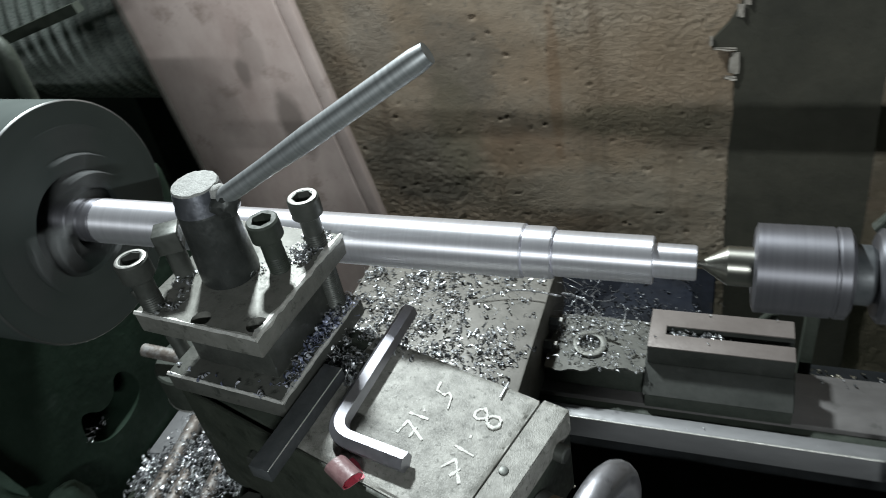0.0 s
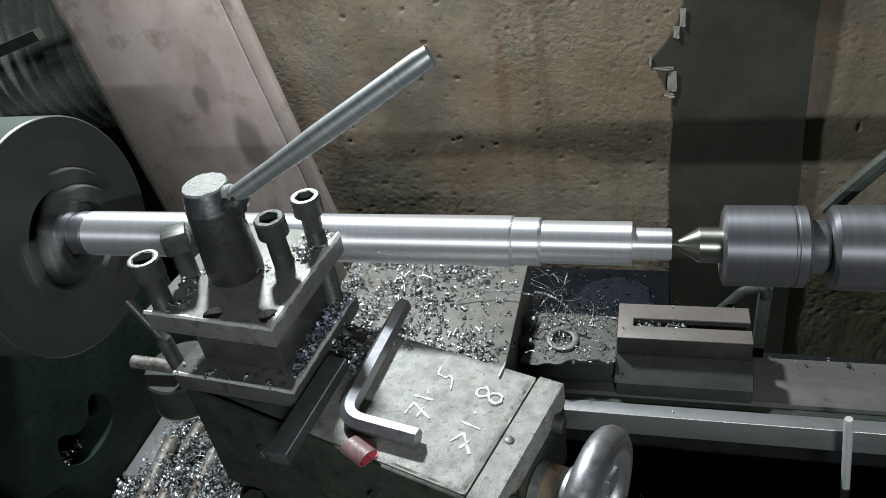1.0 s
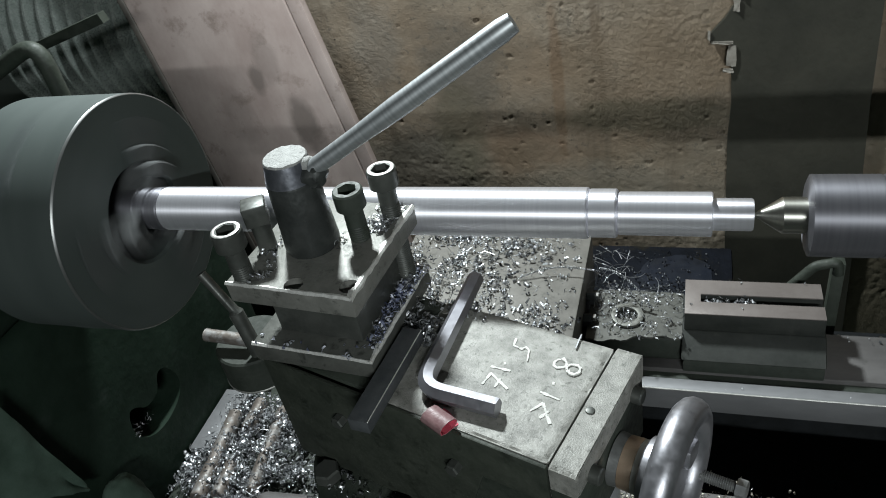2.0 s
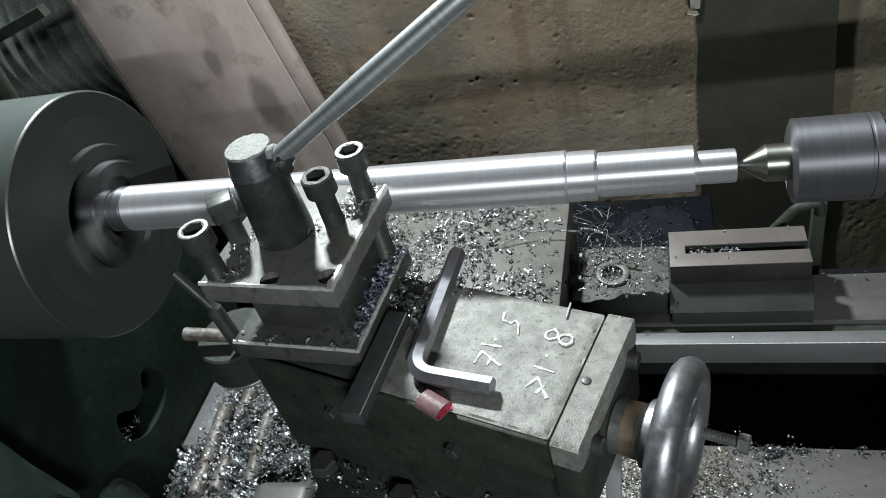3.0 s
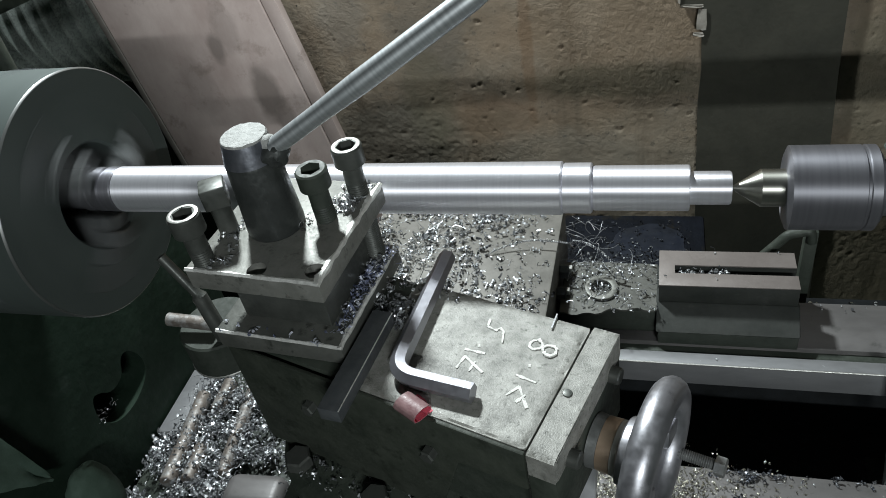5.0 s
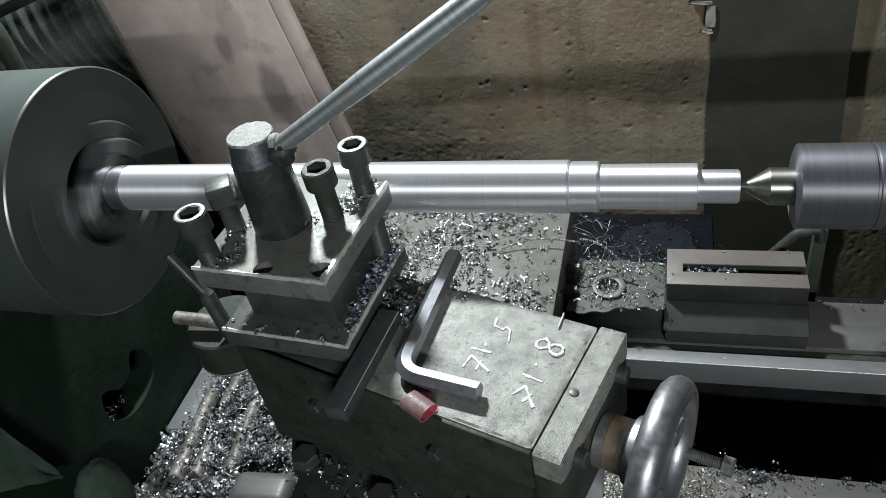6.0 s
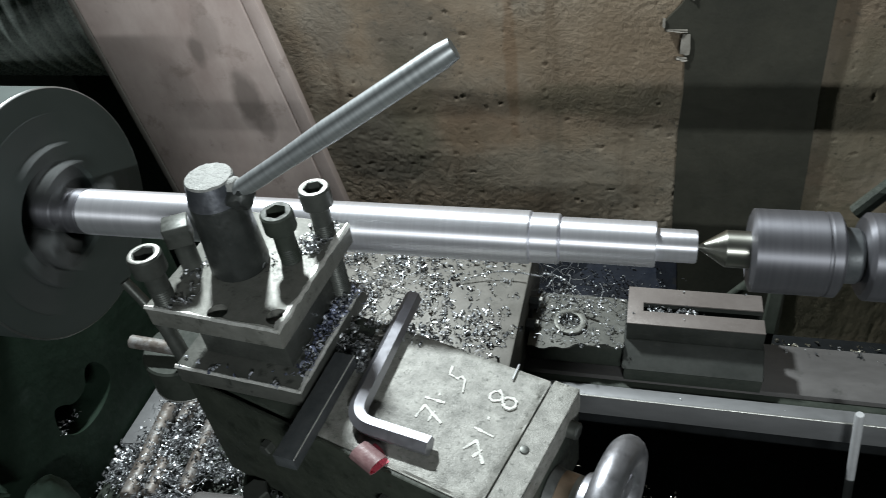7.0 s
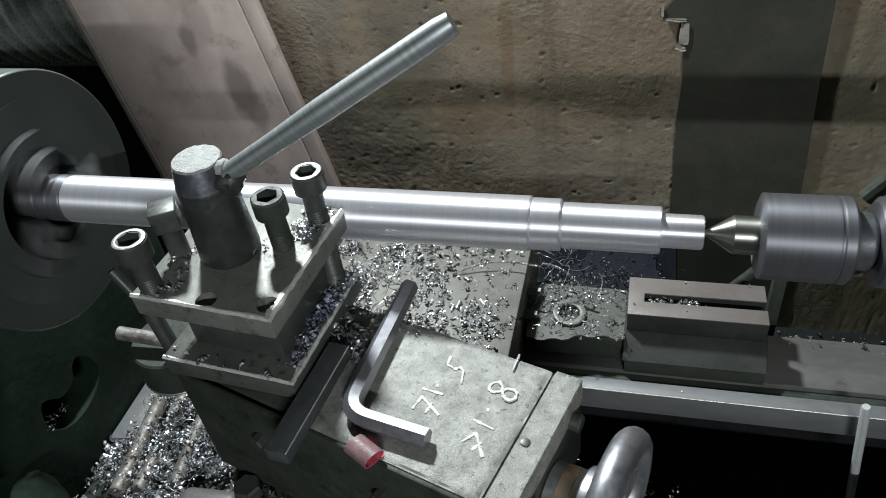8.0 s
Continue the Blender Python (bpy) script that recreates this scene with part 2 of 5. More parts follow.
def stain_or_shade(mat, centre, size, colour, strength):
    """One oval patch on a flat sheet, for old oil stains and a painted shadow, with a soft uneven edge."""
    n, l = mat.node_tree.nodes, mat.node_tree.links
    old = n["Principled BSDF"].inputs["Base Color"].links[0].from_socket
    tc, mp, ns = n.new("ShaderNodeTexCoord"), n.new("ShaderNodeMapping"), n.new("ShaderNodeTexNoise")
    l.new(tc.outputs["Object"], mp.inputs[0])
    mp.inputs["Scale"].default_value = (1 / size[0], 0.0, 1 / size[1])
    mp.inputs["Location"].default_value = (-centre[0] / size[0], 0, -centre[1] / size[1])
    length, add, mr, mix = n.new("ShaderNodeVectorMath"), n.new("ShaderNodeMath"), n.new("ShaderNodeMapRange"), n.new("ShaderNodeMix")
    length.operation, add.operation = "LENGTH", "MULTIPLY_ADD"
    l.new(mp.outputs[0], length.inputs[0])
    l.new(tc.outputs["Object"], ns.inputs[0])
    ns.inputs["Scale"].default_value, ns.inputs["Detail"].default_value = 38, 5
    l.new(ns.outputs[0], add.inputs[0])
    add.inputs[1].default_value = 0.8
    l.new(length.outputs["Value"], add.inputs[2])
    mr.inputs["From Min"].default_value, mr.inputs["From Max"].default_value = 1.1, 1.6
    mr.inputs["To Min"].default_value, mr.inputs["To Max"].default_value = strength, 0.0
    l.new(add.outputs[0], mr.inputs[0])
    mix.data_type = "RGBA"
    l.new(mr.outputs[0], mix.inputs["Factor"])
    l.new(old, mix.inputs[6])
    mix.inputs[7].default_value = (*colour, 1)
    l.new(mix.outputs[2], n["Principled BSDF"].inputs["Base Color"])


for centre, size, strength in (((0.080, 0.868), (0.026, 0.048), 0.85), ((0.022, 0.955), (0.015, 0.024), 0.75), ((0.099, 0.822), (0.018, 0.032), 0.6), ((0.052, 0.985), (0.022, 0.045), 0.35), ((-0.04, 0.90), (0.03, 0.05), 0.3)):
    stain_or_shade(BOARD, centre, size, (0.165, 0.135, 0.12), strength)
for centre, size, colour, strength in (((0.36, 0.84), (0.17, 0.10), (0.27, 0.20, 0.13), 0.4), ((0.43, 0.95), (0.12, 0.12), (0.25, 0.195, 0.135), 0.4), ((0.203, 0.80), (0.012, 0.16), (0.20, 0.125, 0.072), 0.55), ((0.13, 0.66), (0.10, 0.055), (0.20, 0.125, 0.075), 0.5), ((-0.08, 0.62), (0.13, 0.10), (0.085, 0.082, 0.066), 0.75), ((0.02, 0.85), (0.08, 0.10), (0.15, 0.135, 0.112), 0.55), ((-0.14, 0.90), (0.05, 0.09), (0.27, 0.25, 0.215), 0.45), ((0.25, 0.58), (0.14, 0.06), (0.30, 0.278, 0.232), 0.4)):
    stain_or_shade(PLASTER, centre, size, colour, strength)
# Includes the quill's cast shadow, painted as the wide band at z 0.735.
for centre, size, strength in (((0.40, 0.60), (0.20, 0.10), 0.2), ((0.36, 0.735), (0.16, 0.035), 0.55), ((0.10, 0.60), (0.14, 0.09), 0.2), ((0.00, 0.72), (0.05, 0.12), 0.45), ((0.80, 0.72), (0.08, 0.16), 0.5), ((0.78, 0.34), (0.30, 0.20), 0.75)):
    stain_or_shade(PLASTER, centre, size, (0.125, 0.113, 0.072), strength)
BOARDEDGE = material("grimy_board_edge", (0.055, 0.049, 0.042), (0.10, 0.09, 0.078), 20, 0.0, (0.6, 0.8), 0.1, 200)
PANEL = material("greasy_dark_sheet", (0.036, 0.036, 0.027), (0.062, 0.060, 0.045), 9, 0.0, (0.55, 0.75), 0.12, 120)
NUT = material("heat_dark_nut_steel", (0.040, 0.045, 0.043), (0.078, 0.083, 0.080), 50, 0.55, (0.32, 0.5), 0.15, 260, spots=(0.15, 0.15, 0.14), spot_scale=70, spot_cut=0.62)
SILVER = material("dull_silver_rod", (0.55, 0.56, 0.58), (0.68, 0.69, 0.70), 60, 0.35, (0.35, 0.5), 0.03, 300)
RIM = material("rubbed_highlight_rim_steel", (0.13, 0.135, 0.13), (0.24, 0.245, 0.24), 40, 0.8, (0.3, 0.42), 0.05, 400)
PLATEDK = material("oily_plate_steel", (0.082, 0.086, 0.077), (0.150, 0.153, 0.138), 45, 0.35, (0.38, 0.55), 0.07, 400, spots=(0.045, 0.048, 0.042), spot_scale=90, spot_cut=0.57)
SADDLE = material("worn_saddle_iron", (0.135, 0.130, 0.116), (0.195, 0.187, 0.169), 45, 0.15, (0.45, 0.62), 0.08, 300, spots=(0.082, 0.082, 0.071), spot_scale=50, spot_cut=0.58)
# Oily iron, made darker to hold the shade of the slide's front.
CHEEK = material("shaded_oily_cheek_iron", (0.025, 0.031, 0.023), (0.049, 0.056, 0.043), 34, 0.1, (0.5, 0.7), 0.2, 220, spots=(0.015, 0.019, 0.013), spot_scale=45, spot_cut=0.56)
THINPLATE = material("oily_thin_plate", (0.075, 0.077, 0.068), (0.12, 0.12, 0.108), 40, 0.25, (0.42, 0.6), 0.06, 300)
HEATED = material("blued_ground_steel", (0.15, 0.16, 0.19), (0.27, 0.28, 0.31), 60, 0.8, (0.3, 0.45), 0.08, 300)
LIP = material("planed_lip_iron", (0.155, 0.158, 0.162), (0.205, 0.208, 0.212), 28, 0.25, (0.42, 0.58), 0.03, 200, (0.4, 1, 1))
DIAL = material("worn_dial_steel", (0.40, 0.39, 0.36), (0.55, 0.54, 0.50), 60, 0.4, (0.36, 0.5), 0.03, 300, spots=(0.40, 0.30, 0.22), spot_scale=70, spot_cut=0.62)
TIP = turned("oily_cone_steel", (0.36, 0.36, 0.32), (0.39, 0.39, 0.35), (0.38, 0.42))
# The block's oily face, darkened further to paint in its shade.
BLOCKFACE = material("shaded_oily_block_face", (0.014, 0.017, 0.014), (0.030, 0.033, 0.029), 38, 0.05, (0.58, 0.78), 0.15, 160, spots=(0.046, 0.047, 0.043), spot_scale=45, spot_cut=0.60)
PAPER = material("torn_paper", (0.22, 0.20, 0.17), (0.36, 0.335, 0.295), 60, 0.0, (0.7, 0.9), 0.1, 300)
CHALK = material("white_chalk", (0.62, 0.62, 0.58), (0.8, 0.8, 0.76), 300, 0.0, (0.8, 0.95), 0.4, 900, spots=(0.3, 0.3, 0.27), spot_scale=420, spot_cut=0.56)
REDTAG = material("faded_red_plastic", (0.17, 0.090, 0.095), (0.26, 0.165, 0.165), 160, 0.0, (0.35, 0.55), 0.1, 400, spots=(0.20, 0.06, 0.07), spot_scale=130, spot_cut=0.6)
REDIN = material("bright_red_plastic", (0.45, 0.05, 0.085), (0.58, 0.10, 0.14), 120, 0.0, (0.35, 0.55), 0.1, 400)
RUBBER = material("dark_pulley_iron", (0.30, 0.345, 0.315), (0.44, 0.48, 0.45), 40, 0.4, (0.22, 0.34), 0.05, 200)
CLOTH = material("green_canvas", (0.040, 0.072, 0.052), (0.075, 0.115, 0.090), 30, 0.0, (0.7, 0.9), 0.1, 500)


# ---------------------------------------------------------------- mesh helpers
def part(name, bm, mat, parent=None, label="", m=None, smooth=35):
    """Link a bmesh as one mesh object, under a thing or a part."""
    me = bpy.data.meshes.new(name)
    bm.normal_update()
    bm.to_mesh(me)
    bm.free()
    me.materials.append(mat)
    if smooth:
        me.shade_smooth()
        me.set_sharp_from_angle(angle=radians(smooth))
    ob = new(name, me)
    if parent is not None:
        ob.parent = parent
    if m is not None:
        ob.matrix_local = m
    if label:
        tagged(ob, label)
    return ob


def thing(name, m, label, category, group="", kind=""):
    ob = new(name)
    ob.empty_display_size = 0.02
    ob.matrix_world = m
    return tagged(ob, label, category, group, kind)


def box(x0, x1, y0, y1, z0, z1, bevel=0.0, seg=2, bm=None):
    made = bmesh.new()
    bmesh.ops.create_cube(made, size=1, matrix=Matrix.LocRotScale(((x0 + x1) / 2, (y0 + y1) / 2, (z0 + z1) / 2), None, (x1 - x0, y1 - y0, z1 - z0)))
    if bevel:
        bmesh.ops.bevel(made, geom=made.edges[:], offset=bevel, segments=seg, affect="EDGES", profile=0.5)
    return made if bm is None else merge(bm, made)


def chipped_box(x0, x1, y0, y1, z0, z1, depth, cuts=26, seed=0.0):
    """A block whose edges are nicked and worn unevenly."""
    bm = bmesh.new()
    bmesh.ops.create_cube(bm, size=1, matrix=Matrix.LocRotScale(((x0 + x1) / 2, (y0 + y1) / 2, (z0 + z1) / 2), None, (x1 - x0, y1 - y0, z1 - z0)))
    bmesh.ops.subdivide_edges(bm, edges=bm.edges[:], cuts=cuts, use_grid_fill=True)
    mid = Vector(((x0 + x1) / 2, (y0 + y1) / 2, (z0 + z1) / 2))
    for v in bm.verts:
        on = [abs(v.co.x - x0) < 1e-5 or abs(v.co.x - x1) < 1e-5, abs(v.co.y - y0) < 1e-5 or abs(v.co.y - y1) < 1e-5, abs(v.co.z - z0) < 1e-5 or abs(v.co.z - z1) < 1e-5]
        if sum(on) >= 2:
            k = depth * (0.35 + 1.3 * max(0.0, noise.noise(v.co * 160 + Vector((seed, 0, 0)))) + 0.7 * abs(noise.noise(v.co * 420 + Vector((0, seed, 0)))))
            d = mid - v.co
            v.co += Vector([math.copysign(k, d[i]) if on[i] else 0.0 for i in range(3)])
    return bm


def merge(bm, other, m=None):
    """Copy other's geometry into bm."""
    vs = {v: bm.verts.new(m @ v.co if m is not None else v.co) for v in other.verts}
    for f in other.faces:
        bm.faces.new([vs[v] for v in f.verts])
    other.free()
    return bm


def prism(outline, z0, z1, bevel=0.0, seg=2):
    """An upright prism over a convex or simple outline."""
    bm = bmesh.new()
    low = [bm.verts.new((x, y, z0)) for x, y in outline]
    high = [bm.verts.new((x, y, z1)) for x, y in outline]
    bm.faces.new(low[::-1])
    bm.faces.new(high)
    for i in range(len(low)):
        j = (i + 1) % len(low)
        bm.faces.new((low[i], low[j], high[j], high[i]))
    bmesh.ops.recalc_face_normals(bm, faces=bm.faces[:])
    if bevel:
        bmesh.ops.bevel(bm, geom=bm.edges[:], offset=bevel, segments=seg, affect="EDGES", profile=0.5)
    return bm


def lathe(profile, n=48, axis="z", closed=False):
    """A turned body from (distance along the axis, radius) points; ends at radius 0 are closed by a fan."""
    bm = bmesh.new()
    rings = []
    for d, r in profile:
        if r <= 1e-6:
            rings.append([bm.verts.new((0, 0, d))])
        else:
            rings.append([bm.verts.new((r * math.cos(2 * math.pi * i / n), r * math.sin(2 * math.pi * i / n), d)) for i in range(n)])
    pairs = list(zip(rings, rings[1:]))
    if closed:
        pairs.append((rings[-1], rings[0]))
    for a, b in pairs:
        for i in range(n):
            j = (i + 1) % n
            if len(a) == 1 and len(b) == 1:
                continue
            if len(a) == 1:
                bm.faces.new((a[0], b[j], b[i]))
            elif len(b) == 1:
                bm.faces.new((a[i], a[j], b[0]))
            else:
                bm.faces.new((a[i], a[j], b[j], b[i]))
    bmesh.ops.recalc_face_normals(bm, faces=bm.faces[:])
    if axis == "x":
        bm.transform(Matrix.Rotation(radians(90), 4, "Y"))
    return bm


def tube(points, r, n=10, caps=True, radii=None):
    """A round bar along a line of points."""
    bm = bmesh.new()
    pts = [Vector(p) for p in points]
    rings = []
    side = None
    for i, p in enumerate(pts):
        d = (pts[min(i + 1, len(pts) - 1)] - pts[max(i - 1, 0)]).normalized()
        if side is None:
            side = d.orthogonal().normalized()
        side = (side - d * side.dot(d)).normalized()
        up = d.cross(side)
        rad = radii[i] if radii else r
        rings.append([bm.verts.new(p + rad * (math.cos(2 * math.pi * k / n) * side + math.sin(2 * math.pi * k / n) * up)) for k in range(n)])
    for a, b in zip(rings, rings[1:]):
        for k in range(n):
            j = (k + 1) % n
            bm.faces.new((a[k], a[j], b[j], b[k]))
    if caps:
        bm.faces.new(rings[0][::-1])
        bm.faces.new(rings[-1])
    bmesh.ops.recalc_face_normals(bm, faces=bm.faces[:])
    return bm


def bend(corners, radius, n=6):
    """Round the corners of a line of points."""
    pts = [Vector(p) for p in corners]
    out = [pts[0]]
    for a, b, c in zip(pts, pts[1:], pts[2:]):
        p, q = b + (a - b).normalized() * radius, b + (c - b).normalized() * radius
        for i in range(n + 1):
            u = i / n
            out.append((1 - u) ** 2 * p + 2 * u * (1 - u) * b + u * u * q)
    return out + [pts[-1]]


def cut_by(ob, cutter):
    """Take cutter's shape out of ob's mesh for good."""
    mod = ob.modifiers.new("cut", "BOOLEAN")
    mod.operation, mod.object, mod.solver = "DIFFERENCE", cutter, "EXACT"
    dg = bpy.context.evaluated_depsgraph_get()
    me = bpy.data.meshes.new_from_object(ob.evaluated_get(dg))
    ob.modifiers.clear()
    me.set_sharp_from_angle(angle=radians(30))
    ob.data = me
    bpy.data.objects.remove(cutter)


# ---------------------------------------------------------------- the room
WALL_Y = 0.83


def rough_wall():
    """The plastered wall behind the lathe, uneven and hollowed where the plaster has come away low down."""
    bm = bmesh.new()
    x0, x1, z0, z1 = -0.36, 2.6, 0.0, 2.9

    def marks(low, start, stop, high, coarse, fine):
        out = [low + (start - low) * i / coarse for i in range(coarse)]
        out += [start + (stop - start) * i / fine for i in range(fine)]
        return out + [stop + (high - stop) * i / (coarse * 3) for i in range(coarse * 3 + 1)]

    xs, zs = marks(x0, -0.22, 0.95, x1, 12, 360), marks(z0, 0.32, 1.05, z1, 24, 230)
    nx = len(xs) - 1
    grid = []
    for z in zs:
        row = []
        for x in xs:
            d = 0.006 * noise.noise((x * 2.2, z * 2.2, 0)) + 0.0025 * noise.noise((x * 11, z * 11, 3))
            worn = max(0.0, min(1.0, (0.72 - z) / 0.35 + 0.6 * noise.noise((x * 3, z * 3, 9)) + 0.7 * math.exp(-((x + 0.08) / 0.12) ** 2 - ((z - 0.62) / 0.09) ** 2)))
            d -= worn * 0.002 * max(0.0, noise.noise((x * 26, z * 26, 5))) - worn * 0.0012 * noise.noise((x * 60, z * 60, 7))
            # flaked hollows and grit where the plaster is worn, a few deep pits elsewhere
            flake = noise.noise((x * 60, z * 75, 13))
            d += worn * 0.0030 * max(0.0, flake - 0.28) / 0.4 + worn * 0.0015 * noise.noise((x * 130, z * 130, 17))
            pit = noise.noise((x * 70, z * 70, 21))
            d += 0.006 * max(0.0, pit - 0.56) / 0.2
            row.append(bm.verts.new((x, WALL_Y + d, z)))
        grid.append(row)
    for a, b in zip(grid, grid[1:]):
        for i in range(nx):
            bm.faces.new((a[i], a[i + 1], b[i + 1], b[i]))
    merge(bm, box(x0, x1, WALL_Y + 0.03, WALL_Y + 0.23, z0, z1))
    return tagged(part("wall_north", bm, PLASTER, smooth=60), "rough brown stained plaster wall behind the lathe", "wall", kind="structure")


rough_wall()
tagged(part("wall_return", box(-0.46, -0.3605, WALL_Y + 0.02, 1.50, 0, 2.9), CONCRETE), "plain grey wall corner", "wall", kind="structure")
tagged(part("wall_alcove", box(-2.6, -0.46, 1.30, 1.50, 0, 2.9), CONCRETE), "plain grey wall behind the pulley", "wall", kind="structure")
tagged(part("wall_south", box(-2.6, 2.6, -3.2, -3.0, 0, 2.9), CONCRETE), "plain grey workshop wall", "wall", kind="structure")
tagged(part("wall_west", box(-2.8, -2.6, -3.2, 1.50, 0, 2.9), CONCRETE), "plain grey workshop wall", "wall", kind="structure")
tagged(part("wall_east", box(2.6, 2.8, -3.2, WALL_Y + 0.23, 0, 2.9), CONCRETE), "plain grey workshop wall", "wall", kind="structure")
tagged(part("floor", box(-2.8, 2.8, -3.2, 1.50, -0.2, 0), CONCRETE), "dark grey concrete workshop floor", "floor", kind="structure")
tagged(part("ceiling", box(-2.8, 2.8, -3.2, 1.50, 2.9, 3.1), CONCRETE), "plain grey concrete ceiling", "ceiling", kind="structure")


# ---------------------------------------------------------------- against the wall
def leaning_board():
    t = thing("leaning_board", pose(-0.1585, 0.50, 0.0), "tall dusty pink-brown board standing aslant behind the lathe", "board")
    m = pose(0, 0, 0, -7.0, -8.0, 0)
    sheet, side = box(-0.164, 0.138, -0.010, 0.010, 0.03, 1.70, 0.002), box(-0.176, -0.1645, -0.012, 0.024, 0.03, 1.70, 0.002)
    strip = box(0.1402, 0.164, -0.008, 0.009, 0.03, 1.70, 0.001)
    for v in list(sheet.verts) + list(side.verts) + list(strip.verts):
        v.co.x += (1.02 - v.co.z) * 0.10 if v.co.x < 0 else (0.95 - v.co.z) * 0.11
    part("sheet", sheet, BOARD, t, m=m)
    part("edge_strip", strip, BOARD, t, "narrow strip along the board's edge", m=m)
    part("side_edge", side, BOARDEDGE, t, "dark thick side edge", m=m)
    return t


leaning_board()


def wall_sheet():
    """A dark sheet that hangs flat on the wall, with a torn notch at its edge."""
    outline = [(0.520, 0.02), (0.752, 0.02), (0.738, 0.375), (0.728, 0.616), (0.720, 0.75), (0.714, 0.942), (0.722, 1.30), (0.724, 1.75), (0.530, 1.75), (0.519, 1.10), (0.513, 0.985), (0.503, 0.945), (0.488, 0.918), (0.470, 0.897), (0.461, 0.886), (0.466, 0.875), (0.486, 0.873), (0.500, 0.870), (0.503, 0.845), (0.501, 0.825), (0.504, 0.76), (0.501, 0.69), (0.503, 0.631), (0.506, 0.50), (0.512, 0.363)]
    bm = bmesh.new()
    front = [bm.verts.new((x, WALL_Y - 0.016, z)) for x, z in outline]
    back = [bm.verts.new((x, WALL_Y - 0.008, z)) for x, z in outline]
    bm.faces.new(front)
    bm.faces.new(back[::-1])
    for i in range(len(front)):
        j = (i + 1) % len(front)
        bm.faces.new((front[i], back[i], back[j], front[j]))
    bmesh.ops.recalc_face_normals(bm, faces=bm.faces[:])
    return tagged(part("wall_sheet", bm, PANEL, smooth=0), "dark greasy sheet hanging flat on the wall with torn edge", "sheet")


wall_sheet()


def paper_scrap(x, z, w, h, label):
    bm = bmesh.new()
    vs = []
    for k in range(4):
        for i in range(4):
            vs.append(bm.verts.new((x + w * (i / 3 - 0.5) + 0.003 * noise.noise((i, k, z * 9)), WALL_Y - 0.0175 - 0.003 * (i / 3) - 0.004 * noise.noise((i * 0.7, k * 0.9, 4)), z + h * (k / 3 - 0.5))))
    for k in range(3):
        for i in range(3):
            a = k * 4 + i
            bm.faces.new((vs[a], vs[a + 1], vs[a + 5], vs[a + 4]))
    ext = bmesh.ops.extrude_face_region(bm, geom=bm.faces[:])
    bmesh.ops.translate(bm, verts=[v for v in ext["geom"] if isinstance(v, bmesh.types.BMVert)], vec=(0, 0.0012, 0))
    bmesh.ops.recalc_face_normals(bm, faces=bm.faces[:])
    return tagged(part("paper_scrap", bm, PAPER), label, "scrap")


paper_scrap(0.500, 0.852, 0.014, 0.036, "small torn pale scrap at the sheet's edge")
paper_scrap(0.496, 0.826, 0.016, 0.007, "small torn pale scrap at the sheet's edge")
paper_scrap(0.484, 0.876, 0.034, 0.005, "narrow torn pale strip at the sheet's edge")
paper_scrap(0.512, 0.962, 0.009, 0.030, "narrow torn pale strip at the sheet's edge")
paper_scrap(0.503, 0.938, 0.010, 0.020, "narrow torn pale strip at the sheet's edge")
paper_scrap(0.463, 0.890, 0.004, 0.016, "narrow torn pale strip at the sheet's edge")


# ---------------------------------------------------------------- the lathe: bed, headstock, chip tray
def lathe_bed():
    t = thing("lathe_bed", pose(0, 0, 0), "dark cast-iron lathe bed with two worn flat ways", "lathe bed")
    part("rear_way", box(0.12, 1.30, 0.1085, 0.172, 0.800, 0.832, 0.0015), WAY, t, "worn grey-brown flat way")
    part("rear_lip", box(0.12, 1.30, 0.083, 0.0985, 0.800, 0.829, 0.0012), LIP, t, "grey lip along the way")
    part("groove", box(0.12, 1.30, 0.0987, 0.1083, 0.800, 0.8265), CASTDK, t, "dark groove")
    part("worn_edge", box(0.12, 1.30, 0.0824, 0.0840, 0.8280, 0.8297, 0.0004, 1), WORN_GLINT, t, "worn edge in a bright highlight colour")
    part("front_way", box(0.15, 1.30, -0.125, -0.034, 0.800, 0.832, 0.0015), WAY, t, "worn grey-brown flat way with chips")
    # Webs and ribs are blackened to paint the shade under the ways.
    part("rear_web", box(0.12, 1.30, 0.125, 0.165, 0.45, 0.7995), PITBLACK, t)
    # Added black block that stands for the shade behind the rear way.
    part("rear_shade_block", box(0.60, 1.30, 0.1725, 0.27, 0.45, 0.745), PITBLACK, t)
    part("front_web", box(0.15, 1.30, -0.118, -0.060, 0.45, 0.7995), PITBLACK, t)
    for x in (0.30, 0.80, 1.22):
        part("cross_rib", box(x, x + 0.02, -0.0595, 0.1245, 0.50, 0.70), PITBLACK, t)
    for x in (-0.10, 1.05):
        part("leg", box(x, x + 0.22, -0.20, 0.25, 0.0, 0.4495, 0.01), GREEN, t)
    return t


lathe_bed()
tagged(part("chip_tray", box(-0.16, 0.1195, -0.20, 0.20, 0.45, 0.69, 0.004), CASTDK), "dark oily chip tray in the gap of the bed", "tray")


